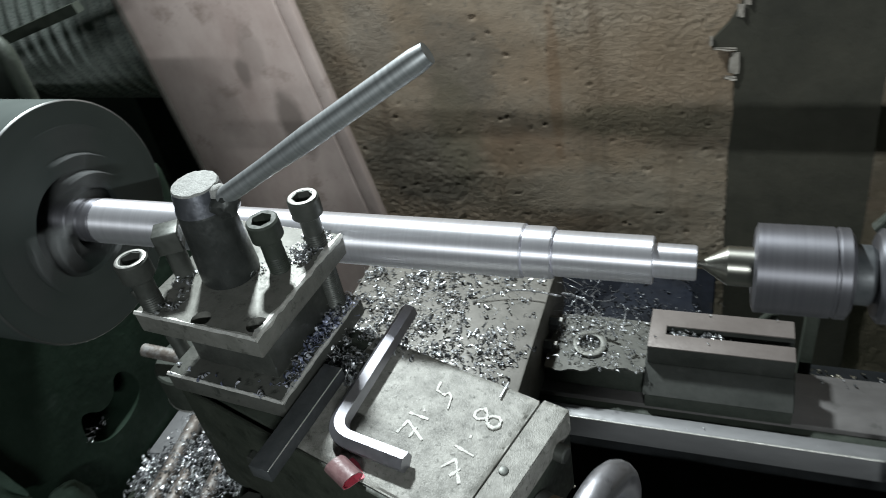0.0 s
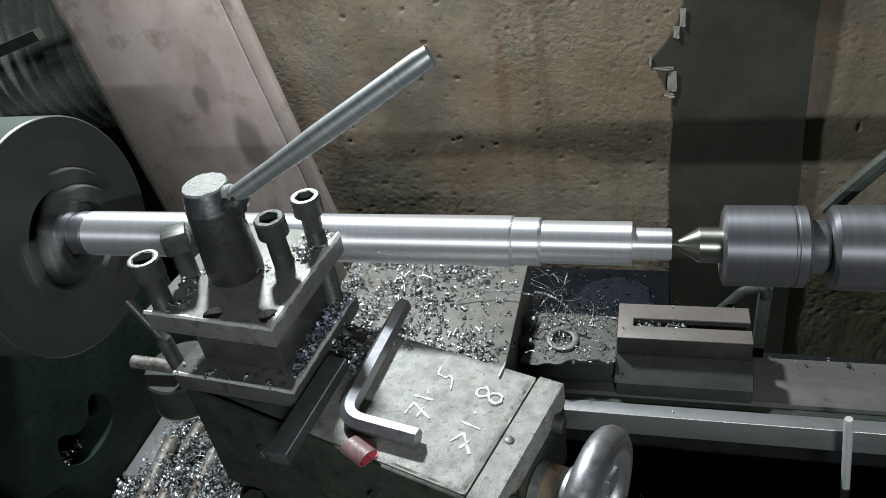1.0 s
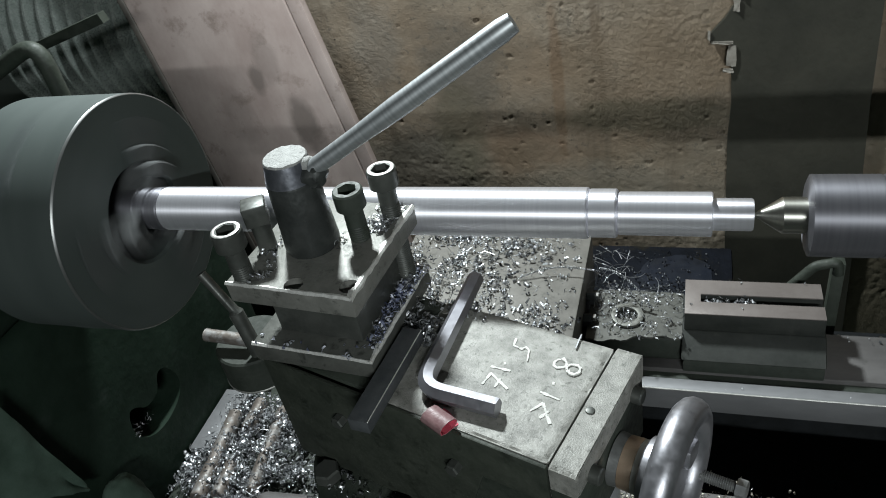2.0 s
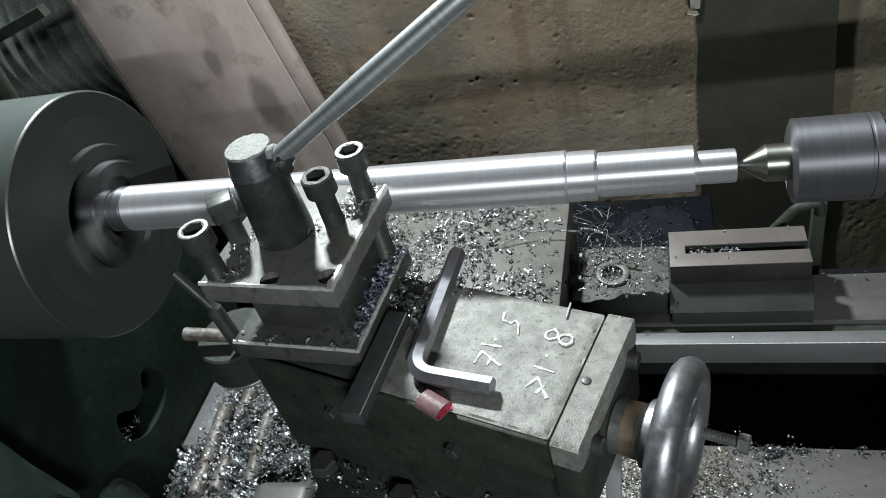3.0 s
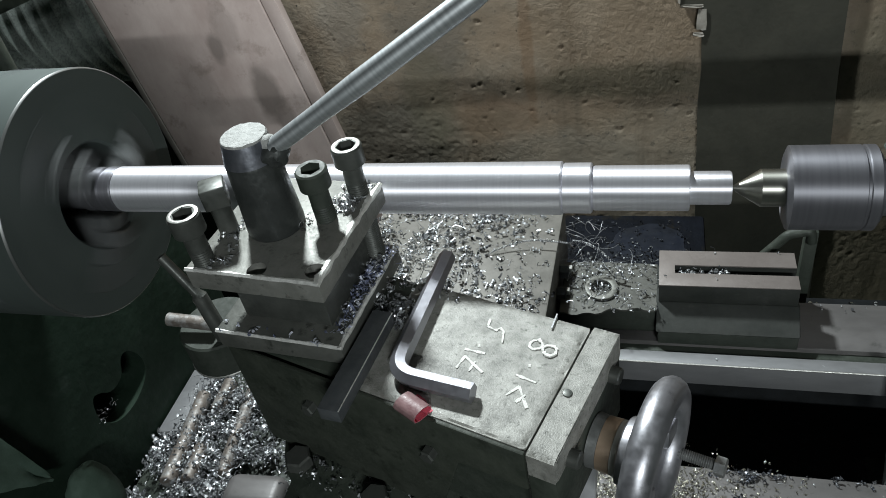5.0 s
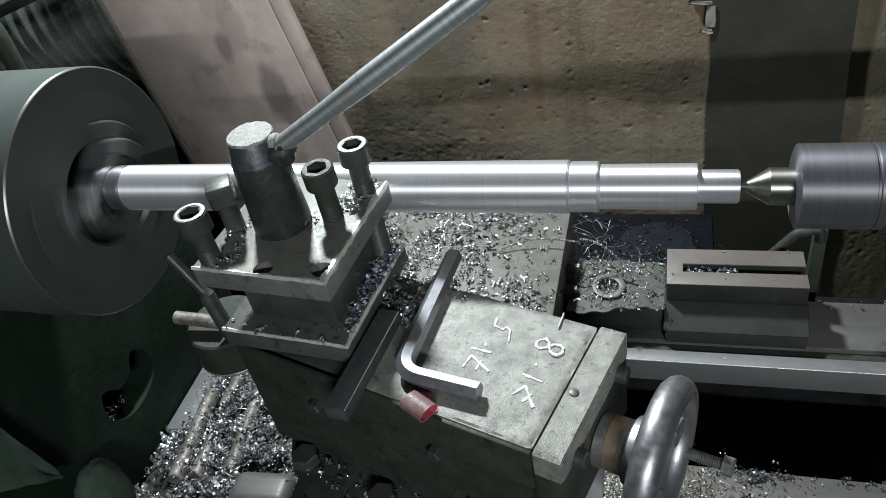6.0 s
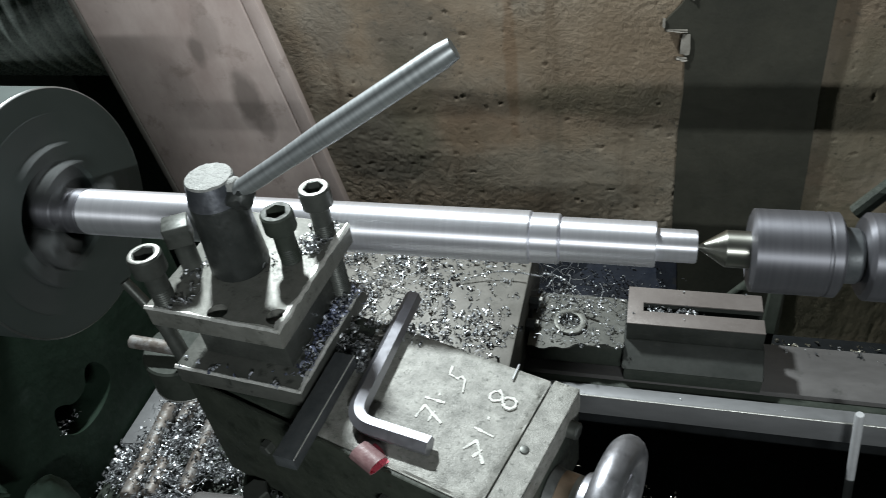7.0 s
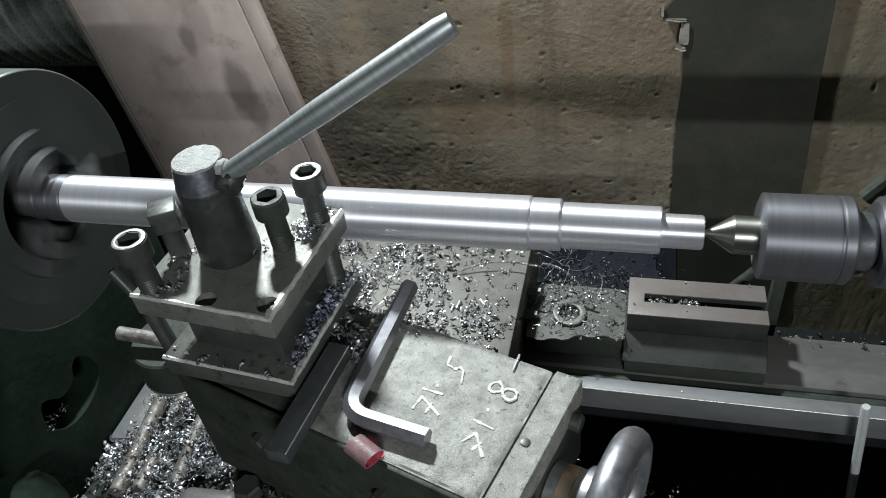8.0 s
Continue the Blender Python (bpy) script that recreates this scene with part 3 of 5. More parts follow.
def rear_ledge():
    t = thing("rear_ledge", pose(0, 0, 0), "dark oily ledge behind the lathe bed", "ledge")
    part("ledge_body", box(0.13, 0.495, 0.1725, 0.40, 0.45, 0.765, 0.004), OILFILM, t)
    rim = []
    for i in range(40):
        a = 2 * math.pi * i / 40
        k = 1 + 0.35 * noise.noise((math.cos(a) * 1.5, math.sin(a) * 1.5, 6))
        rim.append((min(0.488, 0.425 + 0.060 * k * math.cos(a)), min(0.394, 0.305 + 0.068 * k * math.sin(a))))
    part("oil_puddle", prism(rim, 0.7652, 0.7664), OILPOOL, t, "blue-black pool of cutting oil")
    return t


rear_ledge()


def headstock():
    t = thing("headstock", pose(-0.162, 0, 0), "dark green painted lathe headstock casting under the chuck", "headstock")
    bm = box(-0.55, -0.0, -0.22, 0.26, 0.45, 1.0, 0.02, 3)
    body = part("casting", bm, GREEN, t)
    outline = [(0.060, 0.824), (0.072, 0.797), (0.064, 0.773), (0.030, 0.762), (-0.005, 0.768), (-0.024, 0.795), (-0.016, 0.826), (-0.003, 0.821), (0.010, 0.805), (0.034, 0.806), (0.044, 0.828)]
    for _ in range(2):
        outline = [q for a, b in zip(outline, outline[1:] + outline[:1]) for q in ((0.75 * a[0] + 0.25 * b[0], 0.75 * a[1] + 0.25 * b[1]), (0.25 * a[0] + 0.75 * b[0], 0.25 * a[1] + 0.75 * b[1]))]
    cutter = part("cutter", prism(outline, -0.40, 0.06), GREEN)
    cutter.matrix_world = Matrix(((0, 0, 1, -0.162), (1, 0, 0, 0), (0, 1, 0, 0), (0, 0, 0, 1)))
    bpy.context.view_layer.update()
    cut_by(body, cutter)
    part("spindle_nose", lathe([(-0.05, 0.0), (-0.05, 0.07), (0.045, 0.07), (0.045, 0.0)], 48, "x"), CASTDK, t, m=pose(0, 0, AX))
    part("upper_casting", box(-0.55, -0.003, -0.15, 0.20, 1.0005, 1.09, 0.02, 3), GREEN, t)
    return t


headstock()


def canvas_cloth(place, size, seed, label):
    """A crumpled piece of canvas: a flattened heap with folds."""
    bm = bmesh.new()
    bmesh.ops.create_icosphere(bm, subdivisions=4, radius=1.0)
    for v in bm.verts:
        p = v.co.copy()
        k = 1 + 0.16 * noise.noise(p * 1.4 + Vector((seed, 1, 7))) + 0.10 * abs(noise.noise(p * 2.6 + Vector((0, seed, 0))))
        v.co = Vector((p.x * size[0] * k, p.y * size[1] * k, max(-0.8 * size[2], p.z * size[2] * k)))
    return tagged(part("canvas_cloth", bm, CLOTH, m=place, smooth=50), label, "cloth")


canvas_cloth(pose(-0.136, -0.104, 0.742, -14, 0, 0), (0.021, 0.036, 0.064), 3, "crumpled dark green canvas cloth in the chip tray")


def canvas_flap():
    """A stiff folded flap of canvas that leans on the headstock, tapering to a point."""
    bm, rows = bmesh.new(), []
    for i in range(15):
        u = i / 14
        low, high = Vector((-0.152, -0.190, 0.905)).lerp(Vector((-0.150, -0.115, 0.822)), u), Vector((-0.152, -0.135, 0.985)).lerp(Vector((-0.150, -0.1135, 0.831)), u)
        rows.append([bm.verts.new(low.lerp(high, k / 6) + Vector((0.004 + 0.006 * noise.noise((u * 4, k * 0.5, 2)), 0, 0.002 * noise.noise((u * 7, k, 5))))) for k in range(7)])
    for a, b in zip(rows, rows[1:]):
        for k in range(6):
            bm.faces.new((a[k], b[k], b[k + 1], a[k + 1]))
    bmesh.ops.recalc_face_normals(bm, faces=bm.faces[:])
    bmesh.ops.solidify(bm, geom=bm.faces[:], thickness=0.0025)
    return tagged(part("canvas_flap", bm, CLOTH, smooth=50), "folded green canvas flap leaning against the headstock", "cloth")


canvas_flap()


# ---------------------------------------------------------------- chuck, workpiece, live centre
CHUCK_Z = AX - 0.005


def chuck():
    t = thing("lathe_chuck", pose(-0.017, 0, CHUCK_Z), "large dark steel three-jaw lathe chuck, spinning", "chuck")
    prof = [(-0.105, 0.03), (-0.105, 0.100), (-0.100, 0.104), (-0.0014, 0.104), (0.0, 0.1026), (0.0, 0.0455), (-0.003, 0.0430), (-0.045, 0.040), (-0.045, 0.03), (-0.105, 0.03)]
    part("body", lathe(prof, 96, "x"), CHUCK, t)
    # Lighter ring that paints the highlight along the worn rim.
    part("bright_rim", lathe([(-0.0013, 0.1041), (-0.0003, 0.1035), (0.0003, 0.1028), (0.0, 0.1025), (-0.0010, 0.1032)], 96, "x", True), RIM, t, "worn rim with its edge highlight in the colour")
    jaw_bm = bmesh.new()
    steps = [(0.0185, 0.031, 0.013), (0.031, 0.045, 0.019), (0.045, 0.060, 0.009), (0.060, 0.084, 0.0018)]
    for r0, r1, h in steps:
        merge(jaw_bm, box(0.0006, h, -0.011, 0.011, r0, r1 - 0.0004, 0.0012, 1))
    merge(jaw_bm, box(-0.04, 0.0004, -0.010, 0.010, 0.0190, 0.0445, 0.001, 1))
    for k in range(3):
        if k == 0:
            jaw = part("jaw", jaw_bm, JAW, t, "stepped hardened jaw")
        else:
            jaw = new("jaw", jaw.data)
            jaw.parent = t
            tagged(jaw, "stepped hardened jaw")
        jaw.matrix_local = pose(0, 0, 0, 120 * k, 0, 0)
        part("key_socket", lathe([(0.1042, 0.0), (0.1042, 0.007), (0.1048, 0.009), (0.1032, 0.010)], 16), BLACKOX, t, m=pose(-0.05, 0, 0, 120 * k + 60, 0, 0))
    return t


CHUCK_OB = chuck()


def shaft():
    t = thing("workpiece_shaft", pose(0, 0, AX), "bright freshly turned stepped steel shaft between chuck and centre", "shaft")
    part("gripped_end", lathe([(-0.06, 0.0), (-0.06, 0.0165), (-0.024, 0.0165), (-0.023, 0.0180), (-0.016, 0.0180), (-0.015, 0.0168), (-0.012, 0.0168), (-0.011, 0.0184), (-0.004, 0.0184), (-0.003, 0.0170), (-0.001, 0.0170), (0.0, 0.0186), (0.0085, 0.0186), (0.0095, 0.0178), (0.0095, 0.0)], 64, "x"), QUILL, t, "dull unturned end in the jaws")
    part("main_body", lathe([(0.0098, 0.0), (0.0098, 0.0175), (0.0110, 0.0187), (0.3705, 0.0187), (0.3715, 0.0178), (0.3715, 0.0)], 96, "x"), TURNED, t)
    part("collar", lathe([(0.3716, 0.0), (0.3716, 0.0166), (0.3726, 0.0176), (0.3905, 0.0176), (0.3915, 0.0167), (0.3915, 0.0)], 96, "x"), TURNED, t)
    part("bearing_seat", lathe([(0.3916, 0.0), (0.3916, 0.0145), (0.393, 0.0155), (0.4545, 0.0155), (0.4552, 0.0148), (0.4552, 0.0)], 96, "x"), TURNED, t)
    part("spigot", lathe([(0.4553, 0.0), (0.4553, 0.0112), (0.4800, 0.0112), (0.4812, 0.0104), (0.4812, 0.0)], 96, "x"), TURNED, t)
    return t


SHAFT_OB = shaft()


def live_center():
    t = thing("live_center", pose(0, 0, AX), "steel live centre with pointed tip held by the tailstock", "live centre")
    tip = part("cone_tip", lathe([(0.4805, 0.0), (0.4815, 0.0010), (0.4982, 0.0118), (0.4990, 0.0123), (0.520, 0.0123), (0.520, 0.0)], 64, "x"), TIP, t, "bright pointed cone", smooth=20)
    part("housing", lathe([(0.5135, 0.0), (0.5135, 0.0235), (0.5150, 0.0272), (0.5560, 0.0272), (0.5566, 0.0264), (0.5580, 0.0264), (0.5586, 0.0272), (0.5640, 0.0272), (0.5665, 0.0235), (0.5665, 0.0)], 80, "x"), QUILL, t)
    part("shank_ring", lathe([(0.5668, 0.0), (0.5668, 0.017), (0.5690, 0.0178), (0.5760, 0.0178), (0.5785, 0.016), (0.5785, 0.0)], 48, "x"), BLACKOX, t, "dark oily ring")
    return t, tip


CENTER_OB, TIP_OB = live_center()


def tailstock():
    t = thing("tailstock", pose(0, 0, 0), "dull steel tailstock quill on a dark casting", "tailstock")
    part("quill", lathe([(0.579, 0.0), (0.579, 0.0245), (0.5815, 0.0278), (1.06, 0.0278), (1.06, 0.0)], 72, "x"), QUILL, t, m=pose(0, 0, AX))
    part("casting", box(1.05, 1.28, -0.075, 0.075, 0.90, 1.17, 0.02, 3), GREEN, t)
    part("base", box(1.02, 1.29, -0.13, 0.17, 0.8325, 0.8995, 0.006), CASTDK, t)
    part("quill_lever", tube(bend([(0.592, 0.072, 1.080), (0.618, 0.072, 1.118), (0.74, 0.06, 1.26), (1.08, 0.03, 1.165)], 0.03), 0.006), CASTDK, t, "dark rod lever")
    part("small_arm", tube(bend([(0.535, 0.200, 0.862), (0.561, 0.200, 0.898), (0.581, 0.200, 0.903), (0.583, 0.200, 0.888)], 0.006), 0.0050, 12), CASTDK, t, "short bent grey arm")
    part("arm_post", box(0.578, 0.590, 0.2055, 0.2175, 0.7455, 0.896, 0.001), CASTDK, t, "dark upright post")
    return t


tailstock()


def clamp_rod():
    t = thing("clamp_handle", pose(0.640, 0.066, 0.765), "slim bright steel clamp handle standing between the bed ways", "handle")
    m = pose(0, 0, 0.1, 0, -7, 0) @ pose(0, 0, -0.1)
    part("rod", lathe([(-0.085, 0.0), (-0.085, 0.0040), (0.0982, 0.0040), (0.100, 0.0033), (0.100, 0.0)], 24), SILVER, t, m=m)
    part("foot", lathe([(-0.110, 0.0), (-0.110, 0.012), (-0.087, 0.010), (-0.0855, 0.0)], 20), RUST, t, m=m)
    part("arm", box(0.012, 0.038, -0.1255, 0.047, -0.118, -0.1005, 0.002), CASTDK, t)
    return t


clamp_rod()


def lit_tray_wall():
    # Added plate whose pale grey stands for the tray's lit left wall.
    bm = prism([(-0.159, 0.028), (-0.128, 0.034), (-0.116, 0.075), (-0.124, 0.130), (-0.159, 0.130)], 0.6905, 0.706, 0.001)
    return tagged(part("lit_tray_wall", bm, LIP), "added grey plate for the lit left wall of the chip tray", "plate")


lit_tray_wall()


# ---------------------------------------------------------------- carriage and slides
def carriage():
    t = thing("carriage", pose(0, 0, 0), "grey cast-iron lathe carriage with chip-covered cross slide", "carriage")
    part("saddle", box(0.128, 0.337, -0.02, 0.235, 0.8325, 0.905, 0.002), SADDLE, t, "worn flat grey top")
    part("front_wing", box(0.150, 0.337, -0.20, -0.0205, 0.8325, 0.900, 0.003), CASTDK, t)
    part("apron", box(0.13, 0.40, -0.235, -0.2005, 0.55, 0.885, 0.006), GREEN, t)
    for y, z in ((0.135, 0.868), (0.165, 0.872)):
        part("side_bolt", lathe([(0.0, 0.0), (0.0, 0.0075), (0.009, 0.0075), (0.0095, 0.0065), (0.0095, 0.0)], 6), BLACKOX, t, "black square-headed bolt", m=pose(0.3373, y, z, 0, 90, 0))
        # Small bright piece that paints the reflection on the bolt's end flat.
        part("bolt_glint", box(0.3470, 0.3505, y - 0.0030, y + 0.0030, z + 0.001, z + 0.0062, 0.0005, 1), WORN_GLINT, t, "bright bolt facet with its reflection in the colour")
    part("swivel_base", lathe([(0.9055, 0.0), (0.9055, 0.078), (0.93, 0.078), (0.932, 0.075), (0.932, 0.0)], 64), CASTDK, t, m=pose(0.225, -0.095, 0))
    for a in (215, 285):
        part("swivel_nut", lathe([(0.0, 0.0), (0.0, 0.011), (0.009, 0.011), (0.0105, 0.0095), (0.0105, 0.0)], 6), OILY, t, m=pose(0.225 + 0.066 * math.cos(radians(a)), -0.095 + 0.066 * math.sin(radians(a)), 0.9325))
    return t


carriage()


def compound_slide():
    """The compound slide in its own space: x along the slide to the handwheel, y to the rear."""
    t = thing("compound_slide", pose(0.294, -0.048, 0, 0, 0, -17), "mottled grey cast-iron compound slide with chalk figures and handwheel", "compound slide")
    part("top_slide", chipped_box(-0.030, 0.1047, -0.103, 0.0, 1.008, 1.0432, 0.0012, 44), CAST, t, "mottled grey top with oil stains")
    part("slide_tail", box(-0.128, -0.0305, -0.100, -0.002, 1.008, 1.0428, 0.0012), CASTDK, t, "dark end under the tool post")
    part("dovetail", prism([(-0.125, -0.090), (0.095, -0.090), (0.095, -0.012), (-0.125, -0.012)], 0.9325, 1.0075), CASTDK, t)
    # Dark plate over the slide's front face: oil plus painted shade.
    part("front_cheek", prism([(-0.131, 0.934), (0.030, 0.934), (0.056, 1.0060), (0.1049, 1.0060), (0.1049, 1.0420), (-0.131, 1.0420)], 0.1032, 0.1065, 0.001), CHEEK, t, "oily front cheek with shade in its dark colour", m=pose(0, 0, 0, 90, 0, 0))
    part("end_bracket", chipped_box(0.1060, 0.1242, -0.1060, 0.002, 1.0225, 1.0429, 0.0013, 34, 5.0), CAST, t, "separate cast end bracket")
    # Lower half of the bracket, its upright faces' shade put into dark iron.
    part("bracket_foot", box(0.1055, 0.1236, -0.1056, 0.0015, 0.965, 1.0223, 0.0014), CASTDK, t, "greasy lower bracket with shade in its dark colour")
    for s, z in ((-0.064, 1.012), (0.036, 1.014)):
        part("gib_screw", lathe([(0.0, 0.0), (0.0, 0.0055), (0.006, 0.0055), (0.007, 0.0045), (0.007, 0.0)], 6), OILY, t, m=pose(s, -0.1066, z - 0.006, 90, 0, 0))
    for v in (-0.017, -0.086):
        part("bracket_bolt", lathe([(0.0, 0.0), (0.0, 0.006), (0.006, 0.006), (0.007, 0.005), (0.007, 0.0)], 12), OILY, t, "round bracket bolt head", m=pose(0.1242, v, 1.024, 0, 90, 0))
    part("oil_nipple", lathe([(0.0, 0.0), (0.0, 0.0032), (0.001, 0.0028), (0.0016, 0.0)], 14), OILY, t, m=pose(0.1115, -0.056, 1.0428))
    # handwheel
    w = part("handwheel", lathe([(-0.0118, 0.0), (-0.0118, 0.0205), (-0.0105, 0.0222), (-0.001, 0.0250), (0.004, 0.0330), (0.009, 0.0320), (0.007, 0.018), (0.007, 0.0)], 40, "x"), WHEEL, t, "polished dished handwheel", m=pose(0.1560, -0.050, 0.996))
    ring = bmesh.new()
    n, k, R, r = 64, 14, 0.0440, 0.0098
    vs = [[ring.verts.new((0.008 + r * math.cos(2 * math.pi * j / k), (R + r * math.sin(2 * math.pi * j / k)) * math.cos(2 * math.pi * i / n), (R + r * math.sin(2 * math.pi * j / k)) * math.sin(2 * math.pi * i / n))) for j in range(k)] for i in range(n)]
    for i in range(n):
        for j in range(k):
            ring.faces.new((vs[i][j], vs[(i + 1) % n][j], vs[(i + 1) % n][(j + 1) % k], vs[i][(j + 1) % k]))
    bmesh.ops.recalc_face_normals(ring, faces=ring.faces[:])
    part("rim", ring, WHEEL, w, "thick rounded polished rim")
    for a in (20, 140, 260):
        part("spoke", box(0.002, 0.012, -0.008, 0.008, 0.018, 0.043, 0.003), WHEEL, w, m=pose(0, 0, 0, a, 0, 0))
    thread = [(0.004, 0.0)]
    for i in range(22):
        thread += [(0.006 + i * 0.0014, 0.0034), (0.0067 + i * 0.0014, 0.0041)]
    thread += [(0.038, 0.0034), (0.038, 0.0)]
    part("handle_bolt", lathe(thread, 20, "x"), BOLT, w, "threaded bolt in place of a grip", m=pose(0.004, 0.030, -0.028))
    part("handle_nut", lathe([(0.0, 0.0), (0.0, 0.0062), (0.001, 0.0068), (0.0065, 0.0068), (0.0072, 0.0060), (0.0072, 0.0)], 6, "x"), BOLT, w, "hexagonal bolt head", m=pose(0.0385, 0.030, -0.028, 20, 0, 0))
    part("screw_boss", lathe([(0.1245, 0.0), (0.1245, 0.0185), (0.131, 0.0178), (0.131, 0.0)], 40, "x"), BOLT, t, m=pose(0, -0.05, 0.996))
    part("copper_band", lathe([(0.1312, 0.0), (0.1312, 0.0180), (0.1402, 0.0184), (0.1402, 0.0)], 40, "x"), COPPER, t, "worn copper-coloured ring", m=pose(0, -0.05, 0.996))
    part("dial", lathe([(0.1404, 0.0), (0.1404, 0.0183), (0.1478, 0.0187), (0.1478, 0.0)], 40, "x"), DIAL, t, "worn silvery dial collar", m=pose(0, -0.05, 0.996))
    # chalk figures
    D = {"7": [[(0, 1), (0.62, 1), (0.22, 0)], [(0.08, 0.48), (0.55, 0.52)]], "1": [[(0.1, 0.9), (0.18, 0.05)]], ".": [[(0.0, 0.30), (0.12, 0.36)]],
         "5": [[(1.0, 1.0), (0.62, 0.90), (0.56, 0.52), (0.72, 0.42), (0.62, 0.22), (0.1, 0.0)]],
         "8": [[(0.50, 0.80), (0.42, 0.95), (0.26, 1), (0.10, 0.93), (0.05, 0.78), (0.18, 0.60), (0.42, 0.42), (0.48, 0.22), (0.40, 0.06), (0.20, 0.0), (0.04, 0.10), (0.02, 0.28), (0.14, 0.44), (0.40, 0.62), (0.50, 0.80)]]}

    def figure(ch, x, y, size, turn):
        bm = bmesh.new()
        c, s = math.cos(radians(turn)), math.sin(radians(turn))
        for stroke in D[ch]:
            pts = []
            for p, q in zip(stroke, stroke[1:]):
                for i in range(5):
                    u = i / 5
                    px, py = (p[0] + (q[0] - p[0]) * u) * size, (p[1] + (q[1] - p[1]) * u) * size
                    pts.append(Vector((x + c * px - s * py, y + s * px + c * py, 1.0433)))
            px, py = stroke[-1][0] * size, stroke[-1][1] * size
            pts.append(Vector((x + c * px - s * py, y + s * px + c * py, 1.0433)))
            for i, (p, q) in enumerate(zip(pts, pts[1:])):
                d = (q - p).normalized()
                nrm = Vector((-d.y, d.x, 0)) * 0.00075 * (1 + 1.1 * noise.noise((p.x * 1300, p.y * 1300, 1)))
                a, b, e, f = p - nrm - d * 0.0003, q - nrm + d * 0.0003, q + nrm + d * 0.0003, p + nrm - d * 0.0003
                lift = Vector((0, 0, 0.00035 + 0.00002 * i))
                top = [bm.verts.new(v + lift) for v in (a, b, e, f)]
                low = [bm.verts.new(v) for v in (a, b, e, f)]
                bm.faces.new(top)
                for k in range(4):
                    bm.faces.new((low[k], low[(k + 1) % 4], top[(k + 1) % 4], top[k]))
        part("chalk_figure", bm, CHALK, t, "hand-written white chalk figure", smooth=0)

    for ch, x, y, size, turn in (("7", 0.0547, -0.0650, 0.0174, 86), ("1", 0.0499, -0.0490, 0.0165, 90), (".", 0.0465, -0.0420, 0.0120, 90), ("5", 0.0557, -0.0352, 0.0180, 88),
                                 ("7", 0.0915, -0.0790, 0.0160, 62), ("1", 0.0905, -0.0590, 0.0165, 80), (".", 0.0850, -0.0462, 0.0130, 80), ("8", 0.0920, -0.0340, 0.0195, 84)):
        figure(ch, x, y, size, turn)
    return t


compound_slide()


# ---------------------------------------------------------------- tool post
def cap_screw(t, u, v, z_top, z_base, turn=0, tilt=(0, 0), ring=True):
    """A socket-head cap screw with a hexagonal recess and a threaded shank."""
    h, R, s = 0.0145, 0.0108, 0.0062
    prof = [(z_base - z_top, 0.0), (z_base - z_top, 0.0072)]
    d = z_base - z_top + 0.001
    while d < -h - 0.014:
        prof += [(d, 0.0066), (d + 0.0009, 0.0073)]
        d += 0.0018
    prof += [(d, 0.0071), (-h, 0.0071), (-h, R - 0.0008), (-h + 0.0008, R), (-0.0012, R), (0.0, R - 0.0012)]
    bm = lathe(prof + [(0.0, R - 0.0013)], 36)
    # top ring and hexagonal recess
    rim = [bm.verts.new(((R - 0.0013) * math.cos(2 * math.pi * i / 36), (R - 0.0013) * math.sin(2 * math.pi * i / 36), 0.0)) for i in range(36)]
    hexa, low = [], []
    for i in range(36):
        a = 2 * math.pi * i / 36
        rr = s / math.cos((a % (math.pi / 3)) - math.pi / 6) 
        hexa.append(bm.verts.new((rr * math.cos(a), rr * math.sin(a), 0.0)))
        low.append(bm.verts.new((rr * math.cos(a), rr * math.sin(a), -0.009)))
    for i in range(36):
        j = (i + 1) % 36
        bm.faces.new((rim[i], rim[j], hexa[j], hexa[i]))
        bm.faces.new((hexa[i], hexa[j], low[j], low[i]))
    bm.faces.new(low)
    screw = part("clamp_screw", bm, OILY if ring else CASTDK, t, "dark socket-head cap screw", m=pose(u, v, z_top, tilt[0], tilt[1], turn))
    if not ring:
        return screw
    part("worn_top", lathe([(0.0004, s / math.cos(math.pi / 6) + 0.0004), (0.0006, R - 0.0016), (0.0002, R - 0.0008)], 36), WORN_GLINT, screw, "bright worn ring")
    return screw


def worn_glint_strip(p, q, out, z, wide):
    """A thin rubbed band of uneven width, with a painted highlight, that wraps the upper edge from p to q; out points
    away from the plate.
    """
    bm, n, rows = bmesh.new(), 60, []
    p, q, o = Vector((*p, z)), Vector((*q, z)), Vector((*out, 0))
    for i in range(n + 1):
        c = p.lerp(q, i / n)
        a = wide * max(0.25, 0.9 + 1.3 * noise.noise((c.x * 90, c.y * 90, z * 50)) + 0.5 * noise.noise((c.x * 400, c.y * 400, 3)))
        b = 0.6 * wide * max(0.2, 0.8 + 1.5 * noise.noise((c.x * 120, c.y * 120, z * 70 + 5)))
        rows.append([bm.verts.new(c - o * (a + 0.0012) + Vector((0, 0, 0.0002))), bm.verts.new(c - o * 0.0011 + Vector((0, 0, 0.0003))), bm.verts.new(c + o * 0.0002 + Vector((0, 0, -0.0010))), bm.verts.new(c + o * 0.0002 + Vector((0, 0, -0.0010 - b)))])
    for r0, r1 in zip(rows, rows[1:]):
        for k in range(3):
            bm.faces.new((r0[k], r1[k], r1[k + 1], r0[k + 1]))
    bmesh.ops.recalc_face_normals(bm, faces=bm.faces[:])
    return bm


